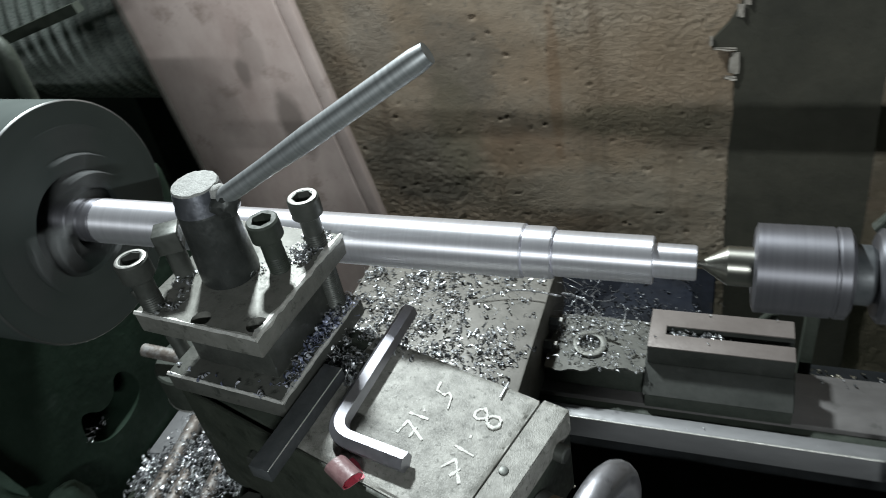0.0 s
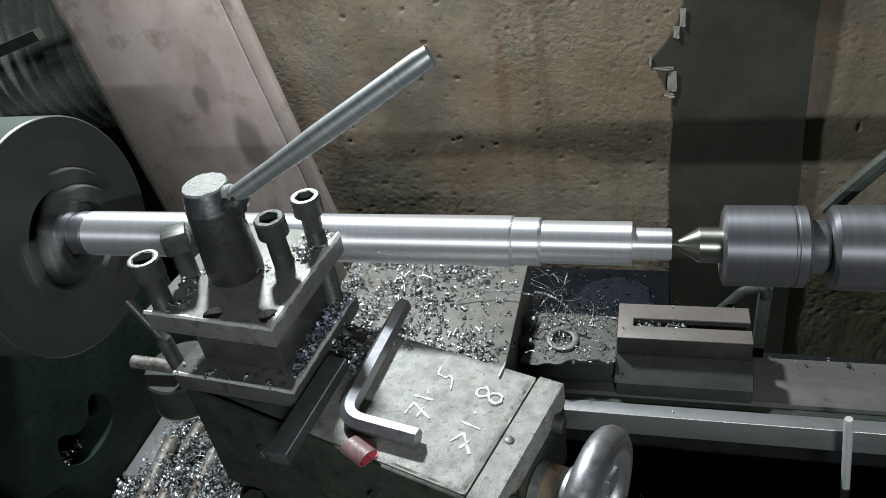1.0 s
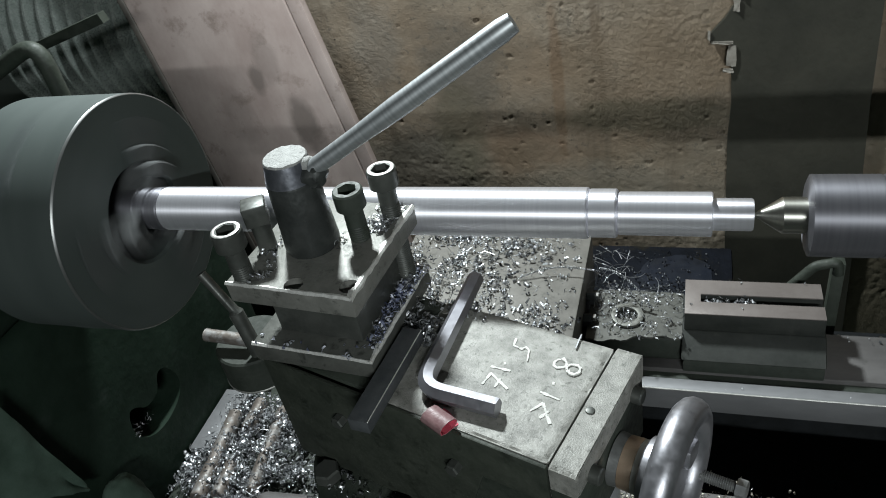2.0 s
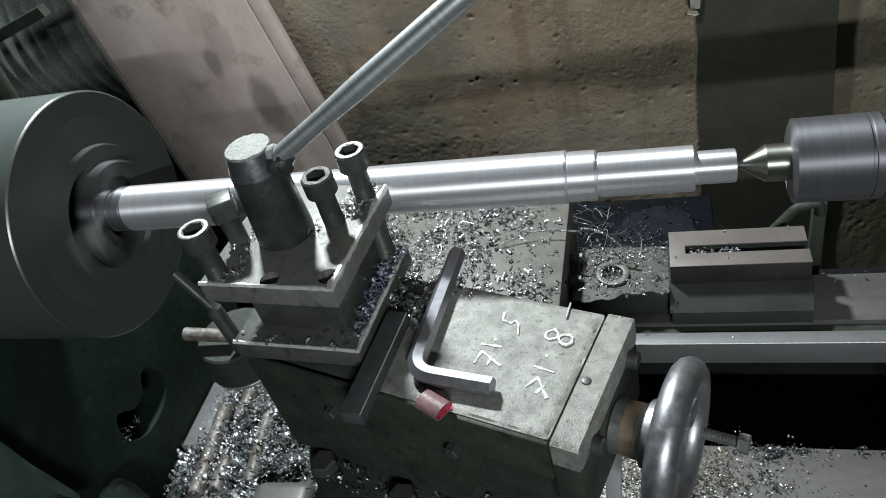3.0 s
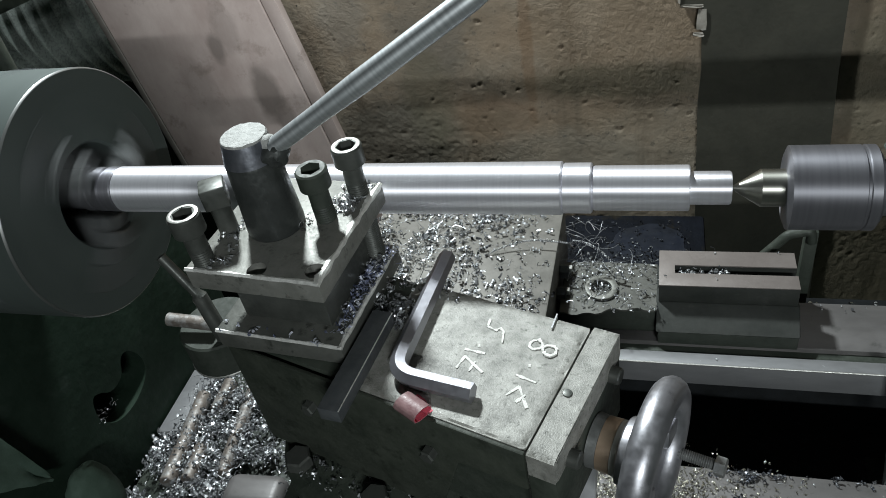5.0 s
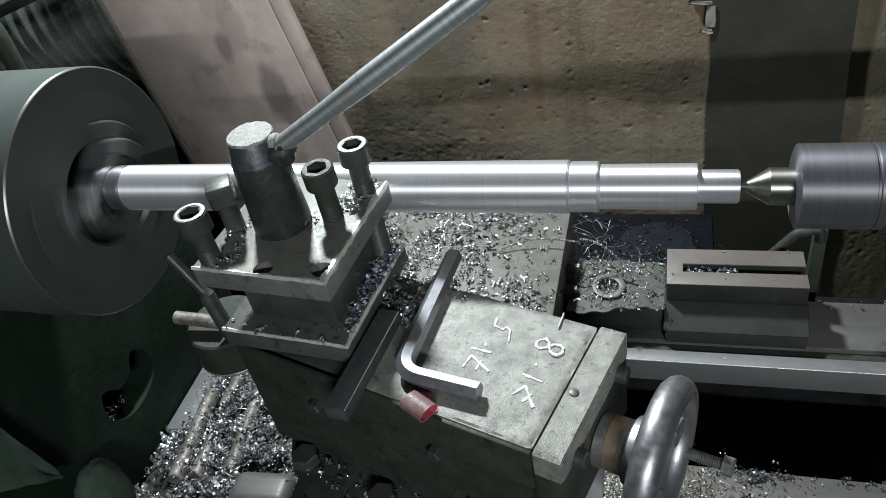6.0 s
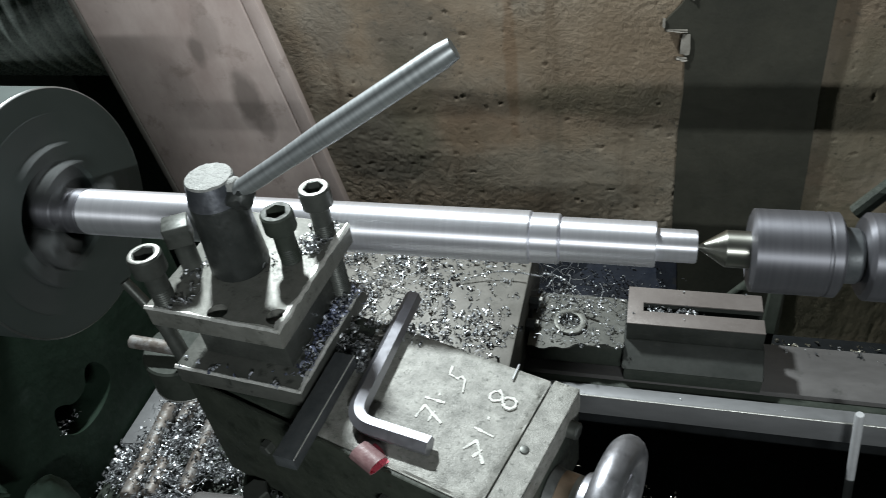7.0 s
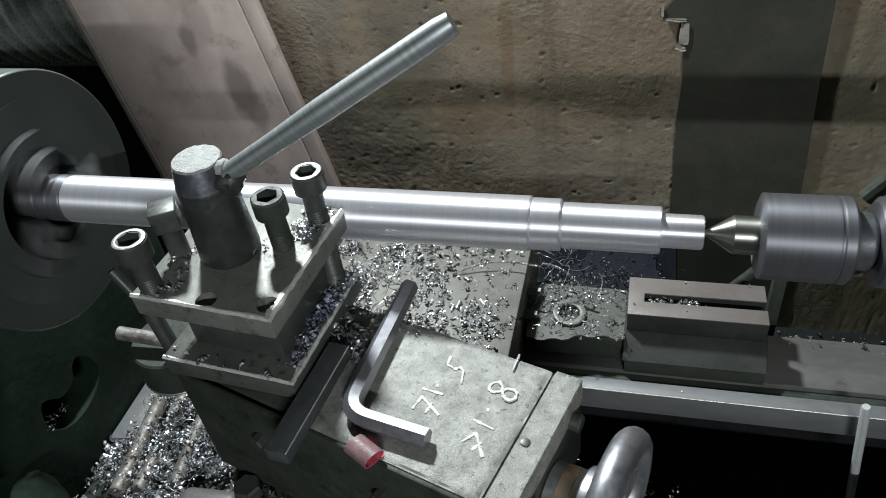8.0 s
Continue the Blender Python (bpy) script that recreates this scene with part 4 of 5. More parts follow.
def tool_post():
    """The four-way tool post in its own space, centred on its clamping stud."""
    t = thing("tool_post", pose(0.191, -0.066, 0, 0, 0, -5.5), "worn oily steel four-way tool post with clamp nut and lever", "tool post")
    top = part("top_plate", box(-0.050, 0.050, -0.0535, 0.0535, 1.101, 1.118, 0.0014), PLATE, t, "worn steel top plate with chips")
    for u, v in ((0.0025, -0.0465), (0.043, -0.048 + 0.006)):
        c = part("cutter", lathe([(1.09, 0.0), (1.09, 0.0068), (1.13, 0.0068), (1.13, 0.0)], 28), PLATE)
        c.matrix_world = t.matrix_world @ pose(u, v, 0)
        bpy.context.view_layer.update()
        cut_by(top, c)
    part("core", box(-0.033, 0.036, -0.036, 0.036, 1.0605, 1.1005, 0.001), OILY, t)
    part("bottom_plate", box(-0.050, 0.050, -0.0535, 0.0535, 1.0435, 1.060, 0.0014), PLATEDK, t, "oily bottom plate with chips")
    # Worn edges carry the lamp's highlight in their pale colour.
    for z, w in ((1.118, 0.0017), (1.060, 0.0011)):
        for p, q, out in (((-0.050, -0.0535), (0.050, -0.0535), (0, -1)), ((0.050, -0.0535), (0.050, 0.0535), (1, 0))):
            part("worn_edge", worn_glint_strip(p, q, out, z, w * (1.5 if out[0] else 0.6)), RUBBED, t, "worn edge in a bright highlight colour")
    part("tool_bit", box(-0.075, 0.02, 0.0395, 0.0520, 1.062, 1.078, 0.0008), OILY, t, "dark square tool bit", m=pose(0, 0, 0))
    # clamp nut with welded lever
    nut = part("clamp_nut", lathe([(1.1185, 0.0), (1.1185, 0.0195), (1.121, 0.0200), (1.150, 0.0186), (1.172, 0.0178), (1.1735, 0.0174), (1.1735, 0.0)], 48), NUT, t, "tall tapered clamp nut", m=pose(-0.0065, -0.0015, 0))
    part("nut_chamfer", lathe([(1.1736, 0.0), (1.1736, 0.0178), (1.186, 0.0156), (1.1885, 0.0150), (1.1885, 0.0)], 48), HEATED, nut, "bluish ground chamfer")
    weld = lathe([(0.0, 0.0), (0.0, 0.0152), (0.0016, 0.0146), (0.0022, 0.008), (0.0022, 0.0)], 40)
    for v in weld.verts:
        v.co.z += 0.0009 * noise.noise(v.co * 400) if v.co.z > 0.001 else 0
        v.co.x += 0.0006 * noise.noise(v.co * 300 + Vector((5, 0, 0)))
    part("weld_cap", weld, WELD, nut, "rough grey ground weld cap", m=pose(0, 0, 1.1886))
    a, b = Vector((0.0185, 0.0, 1.1810)), Vector((0.1510, 0.0520, 1.2560))
    long = (b - a).length
    pts = [(long * i / 20, 0, 0) for i in range(21)]
    radii = [float(np.interp(i / 20, (0.0, 0.1, 0.24, 0.36, 0.44, 0.95, 0.985, 1.0), (0.0060, 0.0061, 0.0062, 0.0069, 0.0074, 0.0074, 0.0072, 0.0064))) for i in range(21)]
    part("lever", tube(pts, 0.0070, 32, True, radii), LEVER, nut, "straight worn steel lever", m=Matrix.Translation(a) @ (b - a).to_track_quat("X", "Z").to_matrix().to_4x4())
    bead = bmesh.new()
    bmesh.ops.create_icosphere(bead, subdivisions=3, radius=0.0066)
    for v in bead.verts:
        v.co *= 1 + 0.22 * noise.noise(v.co * 260)
        v.co.z *= 0.8
    part("weld_bead", bead, WELD, nut, "lumpy weld bead", m=pose(0.0142, 0.0010, 1.1845))
    lump = bmesh.new()
    bmesh.ops.create_icosphere(lump, subdivisions=3, radius=0.0095)
    for v in lump.verts:
        v.co *= 1 + 0.3 * noise.noise(v.co * 210 + Vector((2, 6, 1)))
    part("weld_root", lump, NUT, nut, "dark lumpy weld root", m=pose(0.0185, 0.0005, 1.1770))
    cap_screw(t, -0.0385, -0.0445, 1.158, 1.112, 10)
    cap_screw(t, 0.0275, 0.0080, 1.160, 1.112, 0, (2, 1), False)
    cap_screw(t, 0.0385, 0.0390, 1.158, 1.045, 30)
    cap_screw(t, -0.0385, 0.0420, 1.150, 1.112, 20)
    part("square_bolt", box(-0.0085, 0.0085, -0.0085, 0.0085, 0.0, 0.016, 0.0012), OILY, t, "flat square-headed bolt", m=pose(-0.0385, -0.0118, 1.142, 0, 0, 35))
    part("square_bolt_shank", lathe([(1.112, 0.0), (1.112, 0.007), (1.1419, 0.007), (1.1419, 0.0)], 20), OILY, t, m=pose(-0.0385, -0.0118, 0))
    return t


tool_post()


# ---------------------------------------------------------------- loose things on the slides
def hex_key():
    t = thing("hex_key", pose(0, 0, 1.0437), "large bright steel hexagonal L-shaped key lying on the slide", "hex key")
    bm = tube(bend([(0.2835, -0.018, 0.0065), (0.2730, -0.134, 0.0065), (0.3280, -0.1450, 0.0065)], 0.016, 8), 0.0065, 6)
    part("bar", bm, GROUND, t, smooth=20)
    return t


hex_key()
def steel_blank():
    t = thing("steel_blank", pose(0.2465, -0.1300, 1.0445, 0, 0, -7.0), "black square steel tool blank lying beside the tool post", "tool blank")
    part("bar", box(-0.0078, 0.0072, -0.041, 0.047, 0.0, 0.011, 0.0008), BLACKOX, t)
    part("worn_edge", box(0.0068, 0.0076, -0.0407, 0.0467, 0.0105, 0.01135, 0.0003, 1), RUBBED, t, "worn edge in a bright highlight colour")
    return t


steel_blank()
tagged(part("thin_strip", box(-0.0018, 0.0018, -0.021, 0.021, 0.0, 0.0035, 0.0004), WORN_GLINT, m=pose(0.2680, -0.1000, 1.0434, 0, 0, -5)), "thin bright steel strip lying beside the hex key", "steel strip")


def red_tag():
    """A wide ribbon curled into an open loop: faded outside, still red inside."""
    t = thing("red_strip", pose(0.2925, -0.1565, 1.0440, 0, 6, -28) @ Matrix.Scale(0.82, 4), "small curled faded red plastic strip beside the hex key", "plastic strip")
    loop = [(0.013, -0.002), (0.004, 0.0004), (-0.006, 0.0006), (-0.0105, 0.0030), (-0.0112, 0.0075), (-0.0080, 0.0112), (-0.0015, 0.0126), (0.0045, 0.0108), (0.0072, 0.0066), (0.0058, 0.0030), (0.0020, 0.0018)]
    for name, mat, inset, label in (("outer_face", REDTAG, 0.0, "faded pinkish outer face"), ("inner_face", REDIN, 0.0007, "bright red inner face")):
        bm = bmesh.new()
        mid = Vector((-0.002, 0.0062))
        pts = [Vector(p) + (mid - Vector(p)).normalized() * inset for p in loop]
        rows = [[bm.verts.new((x + 0.10 * p[0], p[0], p[1])) for p in pts] for x in (-0.0105, -0.0035, 0.0035, 0.0105)]
        for a, b in zip(rows, rows[1:]):
            for k in range(len(pts) - 1):
                bm.faces.new((a[k], a[k + 1], b[k + 1], b[k]))
        bmesh.ops.recalc_face_normals(bm, faces=bm.faces[:])
        bmesh.ops.solidify(bm, geom=bm.faces[:], thickness=0.0005)
        part(name, bm, mat, t, label, smooth=60)
    return t


red_tag()


def slotted_block():
    t = thing("slotted_block", pose(0, 0, 0), "grey-brown slotted steel block standing on the rear bed way", "block")
    # Pale lit top, dark shaded sides: the difference is partly painted shade.
    for name, z0, z1, mat, label in (("slotted_body", 0.868, 0.8886, BLOCKFACE, "oily sides with shade in their dark colour"), ("slotted_top", 0.8887, 0.890, BLOCK, "flat grey-brown slotted top")):
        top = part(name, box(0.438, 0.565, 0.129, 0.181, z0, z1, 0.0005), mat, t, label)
        c = part("cutter", box(0.453, 0.60, 0.147, 0.159, 0.874, 0.91), mat)
        bpy.context.view_layer.update()
        cut_by(top, c)
    bm = bmesh.new()
    prof = [(0.1050, 0.8485), (0.1288, 0.8675), (0.183, 0.8675), (0.187, 0.8485)]
    ends = [[bm.verts.new((x, y, z)) for y, z in prof] for x in (0.436, 0.567)]
    bm.faces.new(ends[0])
    bm.faces.new(ends[1][::-1])
    for i in range(len(prof)):
        j = (i + 1) % len(prof)
        bm.faces.new((ends[0][i], ends[1][i], ends[1][j], ends[0][j]))
    bmesh.ops.recalc_face_normals(bm, faces=bm.faces[:])
    bmesh.ops.bevel(bm, geom=bm.edges[:], offset=0.0008, segments=1, affect="EDGES", profile=0.5)
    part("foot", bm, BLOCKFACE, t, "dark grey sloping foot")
    part("plinth", box(0.438, 0.566, 0.1055, 0.184, 0.8325, 0.8482, 0.0010), BLOCKSIDE, t, "oily plinth with shade in its black colour")
    return t


slotted_block()


def chip_guard():
    """A thin plate with a wavy front edge on a dark support beside the saddle."""
    bm = bmesh.new()
    nx, ny = 16, 8
    g = []
    for i in range(nx + 1):
        x = 0.342 + 0.0945 * i / nx
        front = 0.108 + 0.010 * (1 / (1 + math.exp(-(x - 0.385) * 160))) + 0.002 * math.sin(x * 260)
        g.append([bm.verts.new((x, front + (0.186 - front) * k / ny, 0.8665 + 0.0012 * noise.noise((x * 40, k * 0.5, 2)))) for k in range(ny + 1)])
    for i in range(nx):
        for k in range(ny):
            bm.faces.new((g[i][k], g[i + 1][k], g[i + 1][k + 1], g[i][k + 1]))
    ext = bmesh.ops.extrude_face_region(bm, geom=bm.faces[:])
    bmesh.ops.translate(bm, verts=[v for v in ext["geom"] if isinstance(v, bmesh.types.BMVert)], vec=(0, 0, -0.002))
    bmesh.ops.recalc_face_normals(bm, faces=bm.faces[:])
    t = thing("chip_plate", pose(0, 0, 0), "thin grey steel plate with wavy edge strewn with chips", "plate")
    part("plate", bm, THINPLATE, t)
    part("support", box(0.340, 0.4355, 0.120, 0.182, 0.8325, 0.8625, 0.003), BLOCKSIDE, t)
    return t


chip_guard()
tagged(part("washer", lathe([(0.0, 0.0105), (0.0, 0.0165), (0.0025, 0.0165), (0.0028, 0.0160), (0.0028, 0.0110), (0.0025, 0.0105)], 40, "z", True), PLATE, m=pose(0.3815, 0.1435, 0.8682, 3, 2, 0)), "flat grey steel washer lying among chips", "washer")


def round_bars():
    """Round bars that lie across the chip tray."""
    for x0, y0, x1, y1, r in ((-0.102, -0.041, -0.117, 0.086, 0.010), (-0.078, -0.035, -0.082, 0.012, 0.0095), (-0.089, 0.064, -0.091, 0.110, 0.0095), (-0.040, -0.022, -0.055, 0.102, 0.0085)):
        d = Vector((x1 - x0, y1 - y0, 0))
        b = part("round_bar", lathe([(0.0, 0.0), (0.0, r - 0.001), (0.001, r), (d.length - 0.001, r), (d.length, r - 0.001), (d.length, 0.0)], 24), RUST)
        b.matrix_world = Matrix.Translation((x0, y0, 0.702 + r)) @ d.to_track_quat("Z", "Y").to_matrix().to_4x4()
        tagged(b, "rusty round steel bar lying among chips", "steel bar", "bars in the chip tray")


round_bars()


def cross_lever():
    t = thing("feed_lever", pose(0.0568, -0.0557, 0.1834) @ Matrix.Scale(0.87, 4), "grey steel feed lever with a round pivot boss", "lever")
    part("boss", lathe([(0.0, 0.0), (0.0, 0.040), (0.040, 0.040), (0.042, 0.038), (0.042, 0.0)], 40), BLOCKSIDE, t, "dark round pivot boss", m=pose(-0.008, 0.045, 0.853))
    part("bright_rim", lathe([(0.0, 0.0400), (-0.0006, 0.0408), (0.0008, 0.0410), (0.0016, 0.0402)], 40, "z", True), WORN_GLINT, t, "bright lower rim", m=pose(-0.008, 0.045, 0.8532))
    part("arm", tube([(-0.024, 0.034, 0.995), (0.000, 0.030, 0.952), (0.002, 0.029, 0.949), (0.014, 0.022, 0.898)], 0.008, 16, True, [0.0052, 0.0052, 0.0078, 0.0078]), OILY, t)
    part("cross_pin", tube([(-0.050, 0.03, 0.912), (0.0, 0.030, 0.908)], 0.007, 16), RUST, t)
    part("support", box(0.025, 0.1715, 0.030, 0.060, 0.856, 0.878, 0.003), BLOCKSIDE, t)
    return t


cross_lever()
tagged(part("steel_offcut", box(-0.036, 0.036, -0.022, 0.022, 0.0, 0.038, 0.013, 5), WAY, m=pose(0.014, -0.044, 0.6905, 0, 0, 3)), "dull grey steel offcut lying in the chip tray", "offcut")


def slide_handle():
    t = thing("flat_handle", pose(0.385, -0.128, 0.832), "flat bright steel handle standing below the handwheel", "handle")
    part("strip", box(-0.0055, 0.0055, -0.003, 0.003, 0.012, 0.150, 0.001), SILVER, t, m=pose(0, 0, 0, -4, 3, -15))
    part("foot", lathe([(0.0003, 0.0), (0.0003, 0.012), (0.012, 0.010), (0.014, 0.0)], 20), OILY, t)
    return t


slide_handle()

# ---------------------------------------------------------------- behind the headstock
def pulley():
    t = thing("belt_pulley", pose(-0.70, 0.90, 0.98), "large dark multi-groove belt pulley behind the headstock", "pulley")
    prof = [(-0.21, 0.0), (-0.21, 0.18)]
    for i in range(12):
        x = -0.205 + i * 0.0345
        prof += [(x, 0.206), (x + 0.003, 0.210), (x + 0.007, 0.2095), (x + 0.010, 0.205), (x + 0.013, 0.160), (x + 0.026, 0.160), (x + 0.031, 0.203)]
    prof += [(0.212, 0.182), (0.212, 0.0)]
    part("sheave", lathe(prof, 72, "x"), RUBBER, t)
    part("axle", lathe([(-0.27, 0.0), (-0.27, 0.02), (0.23, 0.02), (0.23, 0.0)], 24, "x"), CASTDK, t)
    part("stand", box(-0.14, 0.12, 0.02, 0.10, -0.98, -0.215, 0.004), GREEN, t)
    return t


pulley()


def guard_bar():
    t = thing("guard_bar", pose(0, 0, 0), "dark flat guard bar in front of the pulley", "bar")
    part("bar", tube([(-0.70, 0.40, 1.045), (-0.335, 0.40, 1.140)], 0.010, 4), CASTDK, t)
    part("post", box(-0.71, -0.69, 0.38, 0.40, 0.0, 1.04, 0.002), CASTDK, t)
    return t


guard_bar()
tagged(part("bent_pipe", tube(bend([(-0.50, 0.22, 1.085), (-0.278, 0.22, 1.178), (-0.286, 0.222, 1.0005)], 0.035, 8), 0.010, 16), CASTDK), "dark bent steel pipe standing on the headstock", "pipe")


# ---------------------------------------------------------------- steel chips
def chip_heap(name, mat, label, spots, seed, size=(0.0011, 0.0027)):
    """Curled ribbons of swarf. spots: (count, place(random) -> x, y, z) pairs."""
    rnd = random.Random(seed)
    verts, faces = [], []
    for count, place in spots:
        for _ in range(count):
            x, y, z = place(rnd)
            r = rnd.uniform(*size)
            kind = rnd.random()
            if kind < 0.45:      # short bent flakes
                turns, wid, pitch = rnd.uniform(0.18, 0.45), r * rnd.uniform(0.4, 0.9), rnd.uniform(0.2, 0.8) * r
                r *= rnd.uniform(0.9, 1.5)
            elif kind < 0.72:    # drawn-out slivers
                turns, wid, pitch = rnd.uniform(0.25, 0.7), r * rnd.uniform(0.22, 0.4), rnd.uniform(3.0, 6.0) * r
                r *= 0.6
            else:                # curls and little springs
                turns = rnd.choice((0.8, 1.2, 1.8, 2.6))
                wid, pitch = r * rnd.uniform(0.35, 0.7), rnd.uniform(0.7, 1.3) * r
                r *= 0.62
            n = max(3, int(turns * 7))
            e = Euler((rnd.uniform(0, 6.28), rnd.uniform(0, 6.28), rnd.uniform(0, 6.28))).to_matrix()
            base = len(verts)
            for i in range(n + 1):
                a = 6.283 * turns * i / n
                for s in (-0.5, 0.5):
                    v = e @ Vector((r * math.cos(a) - 0.3 * r, r * math.sin(a), pitch * a / 6.283 + s * wid))
                    verts.append((x + v.x, y + v.y, max(z + 0.0002, z + r * 0.55 + v.z)))
            for i in range(n):
                b = base + 2 * i
                faces.append((b, b + 2, b + 3, b + 1))
    me = bpy.data.meshes.new(name)
    me.from_pydata(verts, [], faces)
    me.materials.append(mat)
    me.shade_smooth()
    ob = new(name, me)
    return tagged(ob, label, "chips", kind="stuff")


def patch(x0, x1, y0, y1, z, rise=0.0, power=1.0, skip=None):
    """Places spread over a rectangle; rise: the heap's height in its middle."""
    def place(rnd):
        while True:
            u, v = rnd.random(), rnd.random()
            x, y = x0 + (x1 - x0) * u, y0 + (y1 - y0) * v
            if noise.noise((x * 38, y * 38, 11)) * 0.9 + 0.5 < rnd.random() ** power:
                continue
            if skip and skip(x, y):
                continue
            return x, y, z + rise * 4 * u * (1 - u) * 4 * v * (1 - v) * rnd.random()
    return place


def blob(cx, cy, z, sx, sy, rise):
    def place(rnd):
        u, v = rnd.gauss(0, 1), rnd.gauss(0, 1)
        return cx + sx * u, cy + sy * v, z + rise * math.exp(-(u * u + v * v) / 1.2) * rnd.random()
    return place


TPM = pose(0.191, -0.066, 0, 0, 0, -5.5)
CPM = pose(0.294, -0.048, 0, 0, 0, -17)


def within(m, place):
    def moved(rnd):
        p = m @ Vector(place(rnd))
        return p.x, p.y, p.z
    return moved


chip_heap("saddle_chips", CHIP, "bright curled steel chips strewn over the cross slide", [
    (900, patch(0.130, 0.200, 0.02, 0.232, 0.905, 0.016, 0.5)),
    (1150, patch(0.174, 0.262, 0.00, 0.232, 0.905, 0.010, 0.7)),
    (360, patch(0.215, 0.330, 0.02, 0.11, 0.905, 0.004, 1.2)),
    (230, patch(0.240, 0.332, 0.085, 0.232, 0.905, 0.001, 1.8)),
    (200, blob(0.265, 0.205, 0.905, 0.026, 0.012, 0.006)),
    (70, blob(0.310, 0.085, 0.905, 0.014, 0.012, 0.008))], 1, (0.0011, 0.0034))
chip_heap("slide_chips", CHIP, "bright curled steel chips on the compound slide", [
    (640, within(CPM, patch(-0.075, -0.012, -0.050, -0.002, 1.043, 0.007, 0.6))),
    (60, within(CPM, blob(-0.012, -0.004, 1.043, 0.010, 0.004, 0.003))),
    ], 2, (0.0012, 0.0034))
chip_heap("bottom_plate_chips", CHIPBLUE, "blued steel chips on the tool post's bottom plate", [
    (170, within(TPM, patch(0.037, 0.050, -0.040, 0.030, 1.0602, 0.003, 0.8))),
    (60, within(TPM, blob(0.045, 0.042, 1.0602, 0.004, 0.006, 0.003))),
    (14, within(TPM, patch(-0.045, 0.036, -0.053, -0.041, 1.0602, 0.0, 2)))], 3, (0.0013, 0.0032))
chip_heap("corner_chips", CHIP, "bright steel chips at the bottom plate's rear corner", [(130, within(TPM, patch(0.030, 0.0495, 0.018, 0.052, 1.0602, 0.004, 0.6)))], 23, (0.0012, 0.0028))
chip_heap("top_plate_chips", CHIP, "small steel chips on the tool post's top plate", [
    (150, within(TPM, patch(0.018, 0.044, 0.016, 0.050, 1.1182, 0.005, 0.6))),
    (26, within(TPM, blob(-0.027, -0.046, 1.1182, 0.004, 0.003, 0.003))),
    (30, within(TPM, blob(-0.030, -0.018, 1.1182, 0.006, 0.010, 0.003))),
    (18, within(TPM, blob(0.016, 0.002, 1.1182, 0.004, 0.008, 0.002)))], 4)
chip_heap("plate_chips", CHIP, "steel chips scattered on the thin plate", [
    (200, patch(0.344, 0.436, 0.112, 0.186, 0.868, 0.003, 1.1)),
    (110, blob(0.368, 0.168, 0.868, 0.014, 0.012, 0.006)),
    (50, blob(0.381, 0.1435, 0.868, 0.005, 0.005, 0.002))], 5)
chip_heap("slot_chips", CHIP, "steel chips lying in the block's slot", [(260, patch(0.455, 0.517, 0.1485, 0.1575, 0.8800, 0.010, 0.4)), (6, patch(0.44, 0.56, 0.13, 0.18, 0.8905, 0, 2))], 6)
chip_heap("ledge_chips", CHIPDARK, "dark blued chips heaped behind the bed", [
    (500, patch(0.24, 0.48, 0.180, 0.39, 0.765, 0.02, 0.9)),
    (500, blob(0.39, 0.28, 0.765, 0.05, 0.035, 0.03)),
    (500, blob(0.40, 0.215, 0.765, 0.024, 0.014, 0.06)),
    (200, blob(0.35, 0.20, 0.765, 0.014, 0.012, 0.07))], 7, (0.0012, 0.003))
def on_lit_wall(x, y):
    return 0.028 < y < 0.130 and x < -0.128 + 0.008 * noise.noise((y * 60, 0, 4))


chip_heap("tray_chips", CHIP, "thick layer of bright steel chips in the tray", [
    (4200, patch(-0.158, 0.115, -0.15, 0.19, 0.694, 0.024, 0.4, on_lit_wall)),
    (3000, patch(-0.155, 0.03, -0.075, 0.12, 0.704, 0.016, 0.6, on_lit_wall)),
    (750, patch(-0.135, -0.020, -0.045, 0.115, 0.717, 0.006, 1.3))], 8, (0.0015, 0.0044))
chip_heap("front_way_chips", CHIPOLD, "brownish steel granules on the front bed way", [
    (3200, blob(0.425, -0.066, 0.832, 0.042, 0.018, 0.012)),
    (300, patch(0.34, 0.56, -0.118, -0.036, 0.832, 0.002, 1.0))], 9, (0.0009, 0.0017))
chip_heap("base_chips", CHIP, "steel chips on the dark slide base", [
    (260, patch(0.14, 0.30, -0.19, -0.13, 0.9005, 0.004, 1.2)),
    (160, within(pose(0.225, -0.095, 0), patch(-0.06, 0.07, -0.075, -0.03, 0.9325, 0.003, 1.1)))], 10)
chip_heap("way_edge_chips", CHIP, "small chips along the rear bed way", [(14, patch(0.58, 0.80, 0.158, 0.172, 0.8322, 0.001, 1.4))], 13)
chip_heap("skirt_chips", CHIPOLD, "dull chips lying behind the rear bed way", [(240, patch(0.60, 0.86, 0.176, 0.262, 0.7452, 0.004, 0.9))], 14, (0.0014, 0.004))
chip_heap("block_chips", CHIP, "a few chips on the bed way", [(6, patch(0.36, 0.64, 0.085, 0.097, 0.8292, 0, 2)), (5, patch(0.57, 0.66, 0.11, 0.17, 0.8322, 0, 2))], 12, (0.0007, 0.0014))


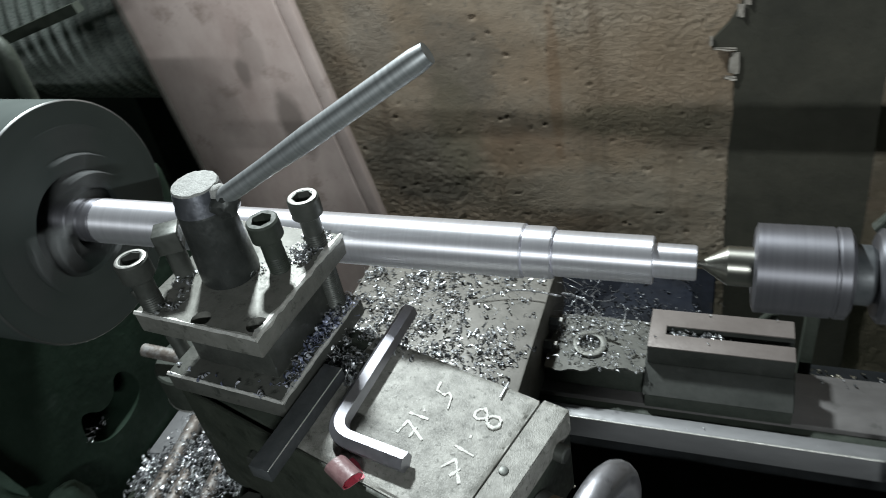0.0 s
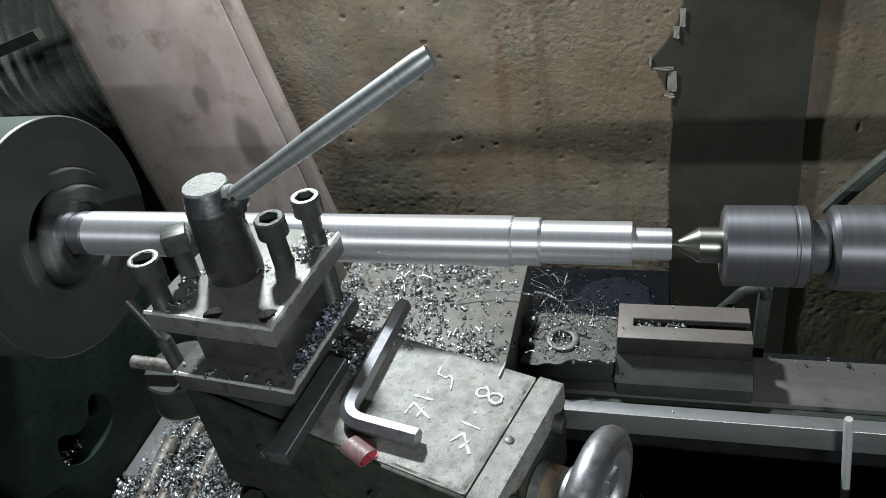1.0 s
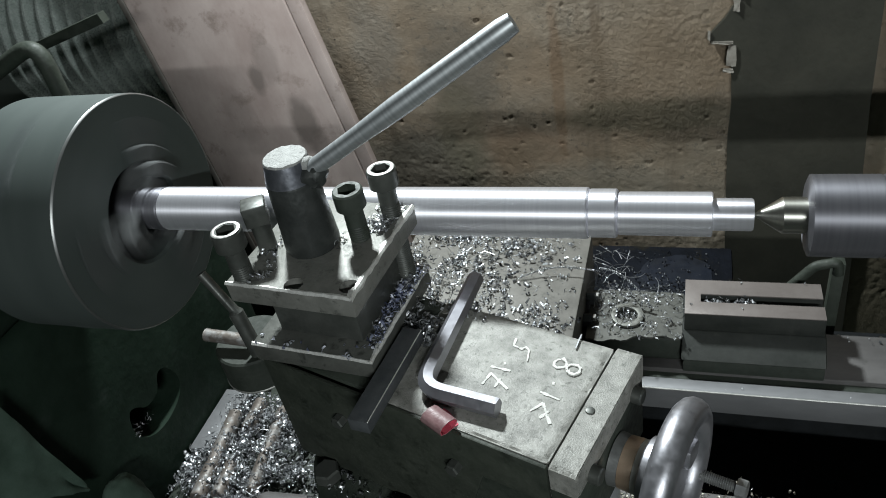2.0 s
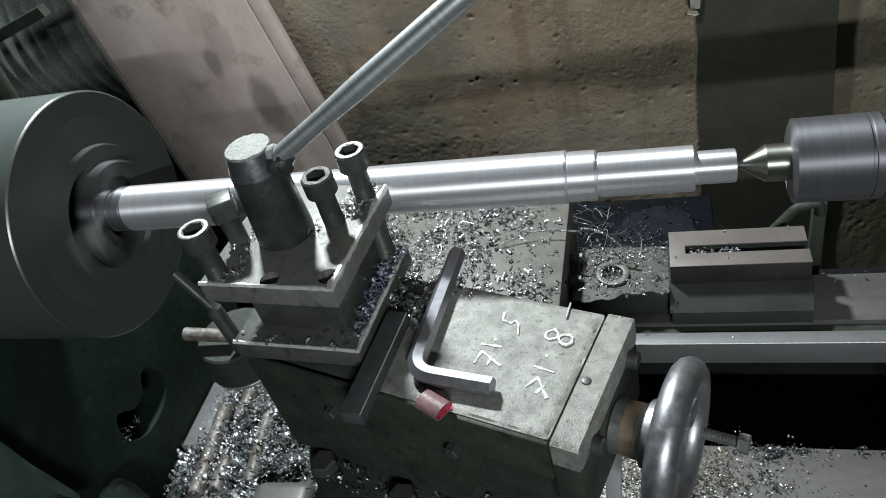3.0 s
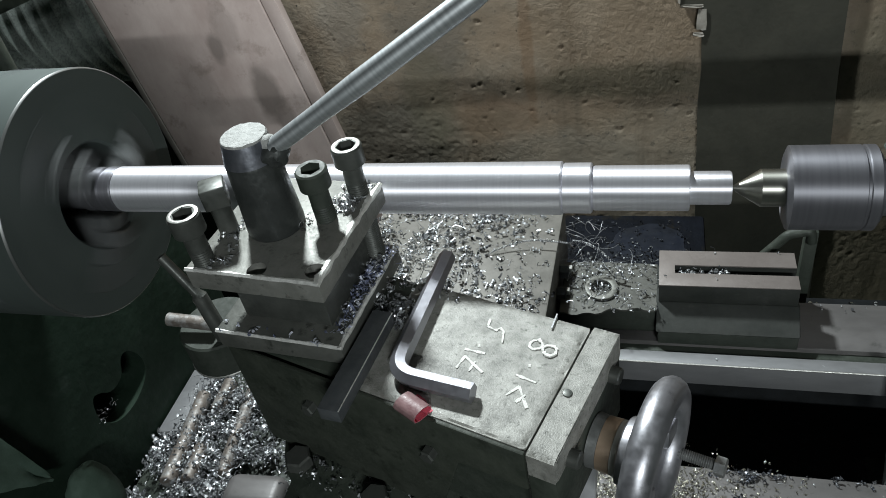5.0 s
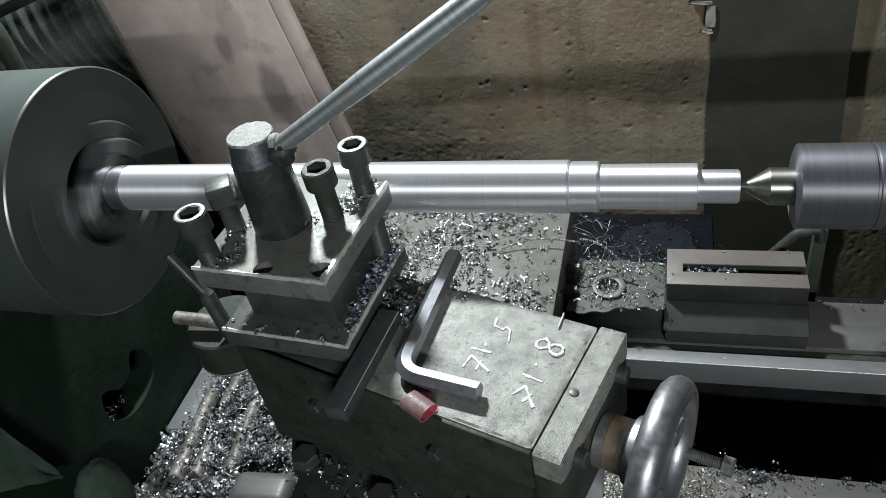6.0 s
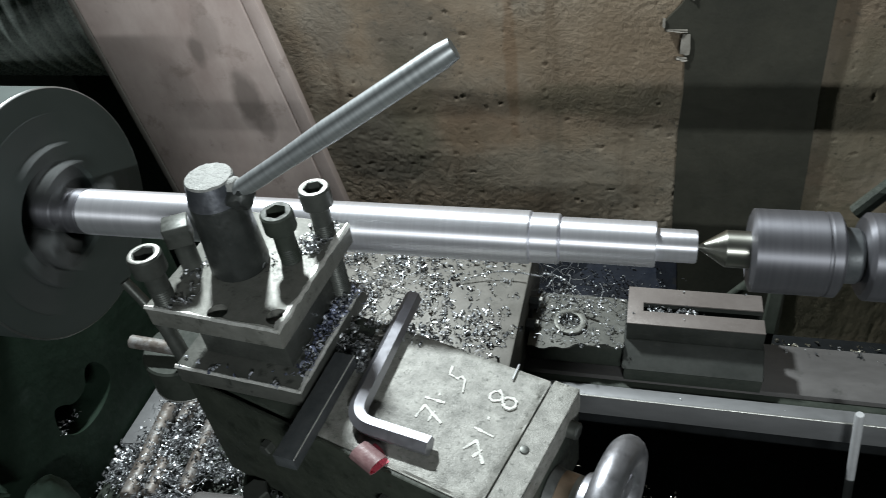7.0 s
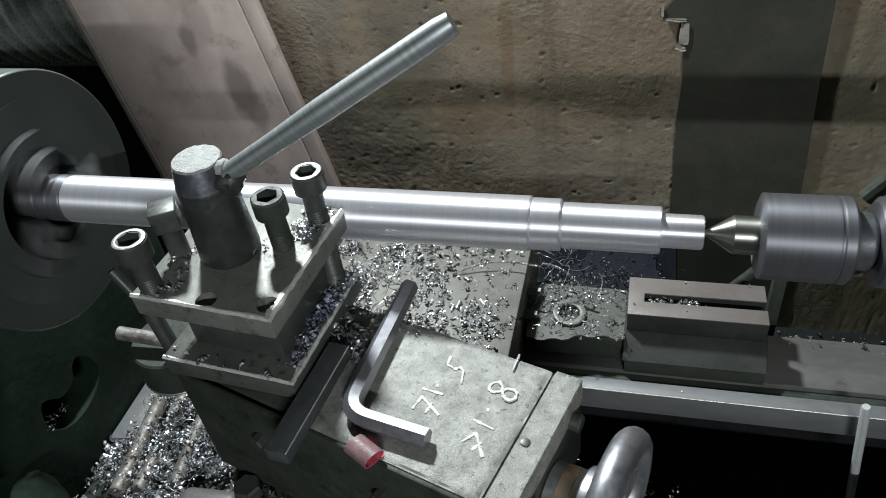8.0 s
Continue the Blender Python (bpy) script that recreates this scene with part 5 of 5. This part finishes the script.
def long_chip(name, a, b, sag, coil, turns, label, wire=0.0004):
    pts = []
    n = int(turns * 9)
    a, b = Vector(a), Vector(b)
    d = (b - a).normalized()
    s = d.orthogonal().normalized()
    q = d.cross(s)
    for i in range(n + 1):
        u = i / n
        w = 6.283 * turns * u
        p = a.lerp(b, u) + Vector((0, 0.006 * math.sin(u * 4), sag * 4 * u * (1 - u)))
        pts.append(p + coil * (math.cos(w) * s + math.sin(w) * q))
    return tagged(part(name, tube(pts, wire, 4), CHIP), label, "chip")


long_chip("coiled_chip", (0.268, 0.150, 0.908), (0.352, 0.165, 0.914), 0.004, 0.0009, 46, "long thin coiled steel chip across the slide")
long_chip("coiled_chip", (0.352, 0.165, 0.914), (0.408, 0.156, 0.871), 0.007, 0.0012, 30, "long thin coiled steel chip hanging over the edge")
long_chip("coiled_chip", (0.352, 0.190, 0.872), (0.372, 0.205, 0.872), 0.004, 0.0005, 6, "thin curved steel chip behind the plate")
long_chip("coiled_chip", (0.346, 0.150, 0.872), (0.356, 0.185, 0.868), 0.004, 0.0004, 5, "thin curved steel chip behind the plate")


long_chip("coiled_chip", (0.3712, -0.0715, 1.0441), (0.3688, -0.0775, 1.0441), 0.0, 0.0006, 0.7, "small curled chip on the compound slide", 0.0007)


def strands(name, count, seed, lo, hi, reach, label):
    """A tangle of thin curved swarf threads."""
    rnd, bm = random.Random(seed), bmesh.new()
    for _ in range(count):
        a = Vector([rnd.uniform(lo[i], hi[i]) for i in range(3)])
        d = Vector((rnd.uniform(-1, 1), rnd.uniform(-1, 1), rnd.uniform(-0.35, 0.6))).normalized() * rnd.uniform(0.4, 1.0) * reach
        sag = Vector((rnd.uniform(-1, 1), rnd.uniform(-1, 1), rnd.uniform(-0.2, 0.8))) * reach * 0.28
        merge(bm, tube([a + d * (i / 8) + sag * 4 * (i / 8) * (1 - i / 8) for i in range(9)], rnd.uniform(0.00018, 0.00042), 4))
    return tagged(part(name, bm, CHIP), label, "chips", kind="stuff")


strands("swarf_threads", 34, 31, (0.338, 0.180, 0.845), (0.385, 0.250, 0.880), 0.030, "thin bright swarf threads tangled beside the saddle")
strands("swarf_threads", 60, 32, (0.176, 0.060, 0.907), (0.235, 0.225, 0.914), 0.022, "thin bright swarf threads tangled on the saddle")
strands("swarf_threads", 26, 33, (0.345, 0.118, 0.869), (0.430, 0.180, 0.873), 0.018, "thin bright swarf threads on the thin plate")
strands("swarf_threads", 40, 34, (-0.150, -0.060, 0.708), (0.060, 0.130, 0.722), 0.020, "thin bright swarf threads among the tray chips")
chip_heap("way_crumbs", CHIPDARK, "dark oily crumbs along the front bed way's edge", [
    (110, blob(0.515, -0.040, 0.832, 0.016, 0.003, 0.005)), (30, blob(0.590, -0.037, 0.832, 0.012, 0.002, 0.002)), (45, blob(0.505, -0.075, 0.832, 0.004, 0.018, 0.001))], 21, (0.0010, 0.0026))
chip_heap("cavity_chips", CHIP, "small bright chips caught in the headstock opening", [(26, blob(-0.166, -0.010, 0.790, 0.004, 0.012, 0.012))], 22, (0.0012, 0.0032))


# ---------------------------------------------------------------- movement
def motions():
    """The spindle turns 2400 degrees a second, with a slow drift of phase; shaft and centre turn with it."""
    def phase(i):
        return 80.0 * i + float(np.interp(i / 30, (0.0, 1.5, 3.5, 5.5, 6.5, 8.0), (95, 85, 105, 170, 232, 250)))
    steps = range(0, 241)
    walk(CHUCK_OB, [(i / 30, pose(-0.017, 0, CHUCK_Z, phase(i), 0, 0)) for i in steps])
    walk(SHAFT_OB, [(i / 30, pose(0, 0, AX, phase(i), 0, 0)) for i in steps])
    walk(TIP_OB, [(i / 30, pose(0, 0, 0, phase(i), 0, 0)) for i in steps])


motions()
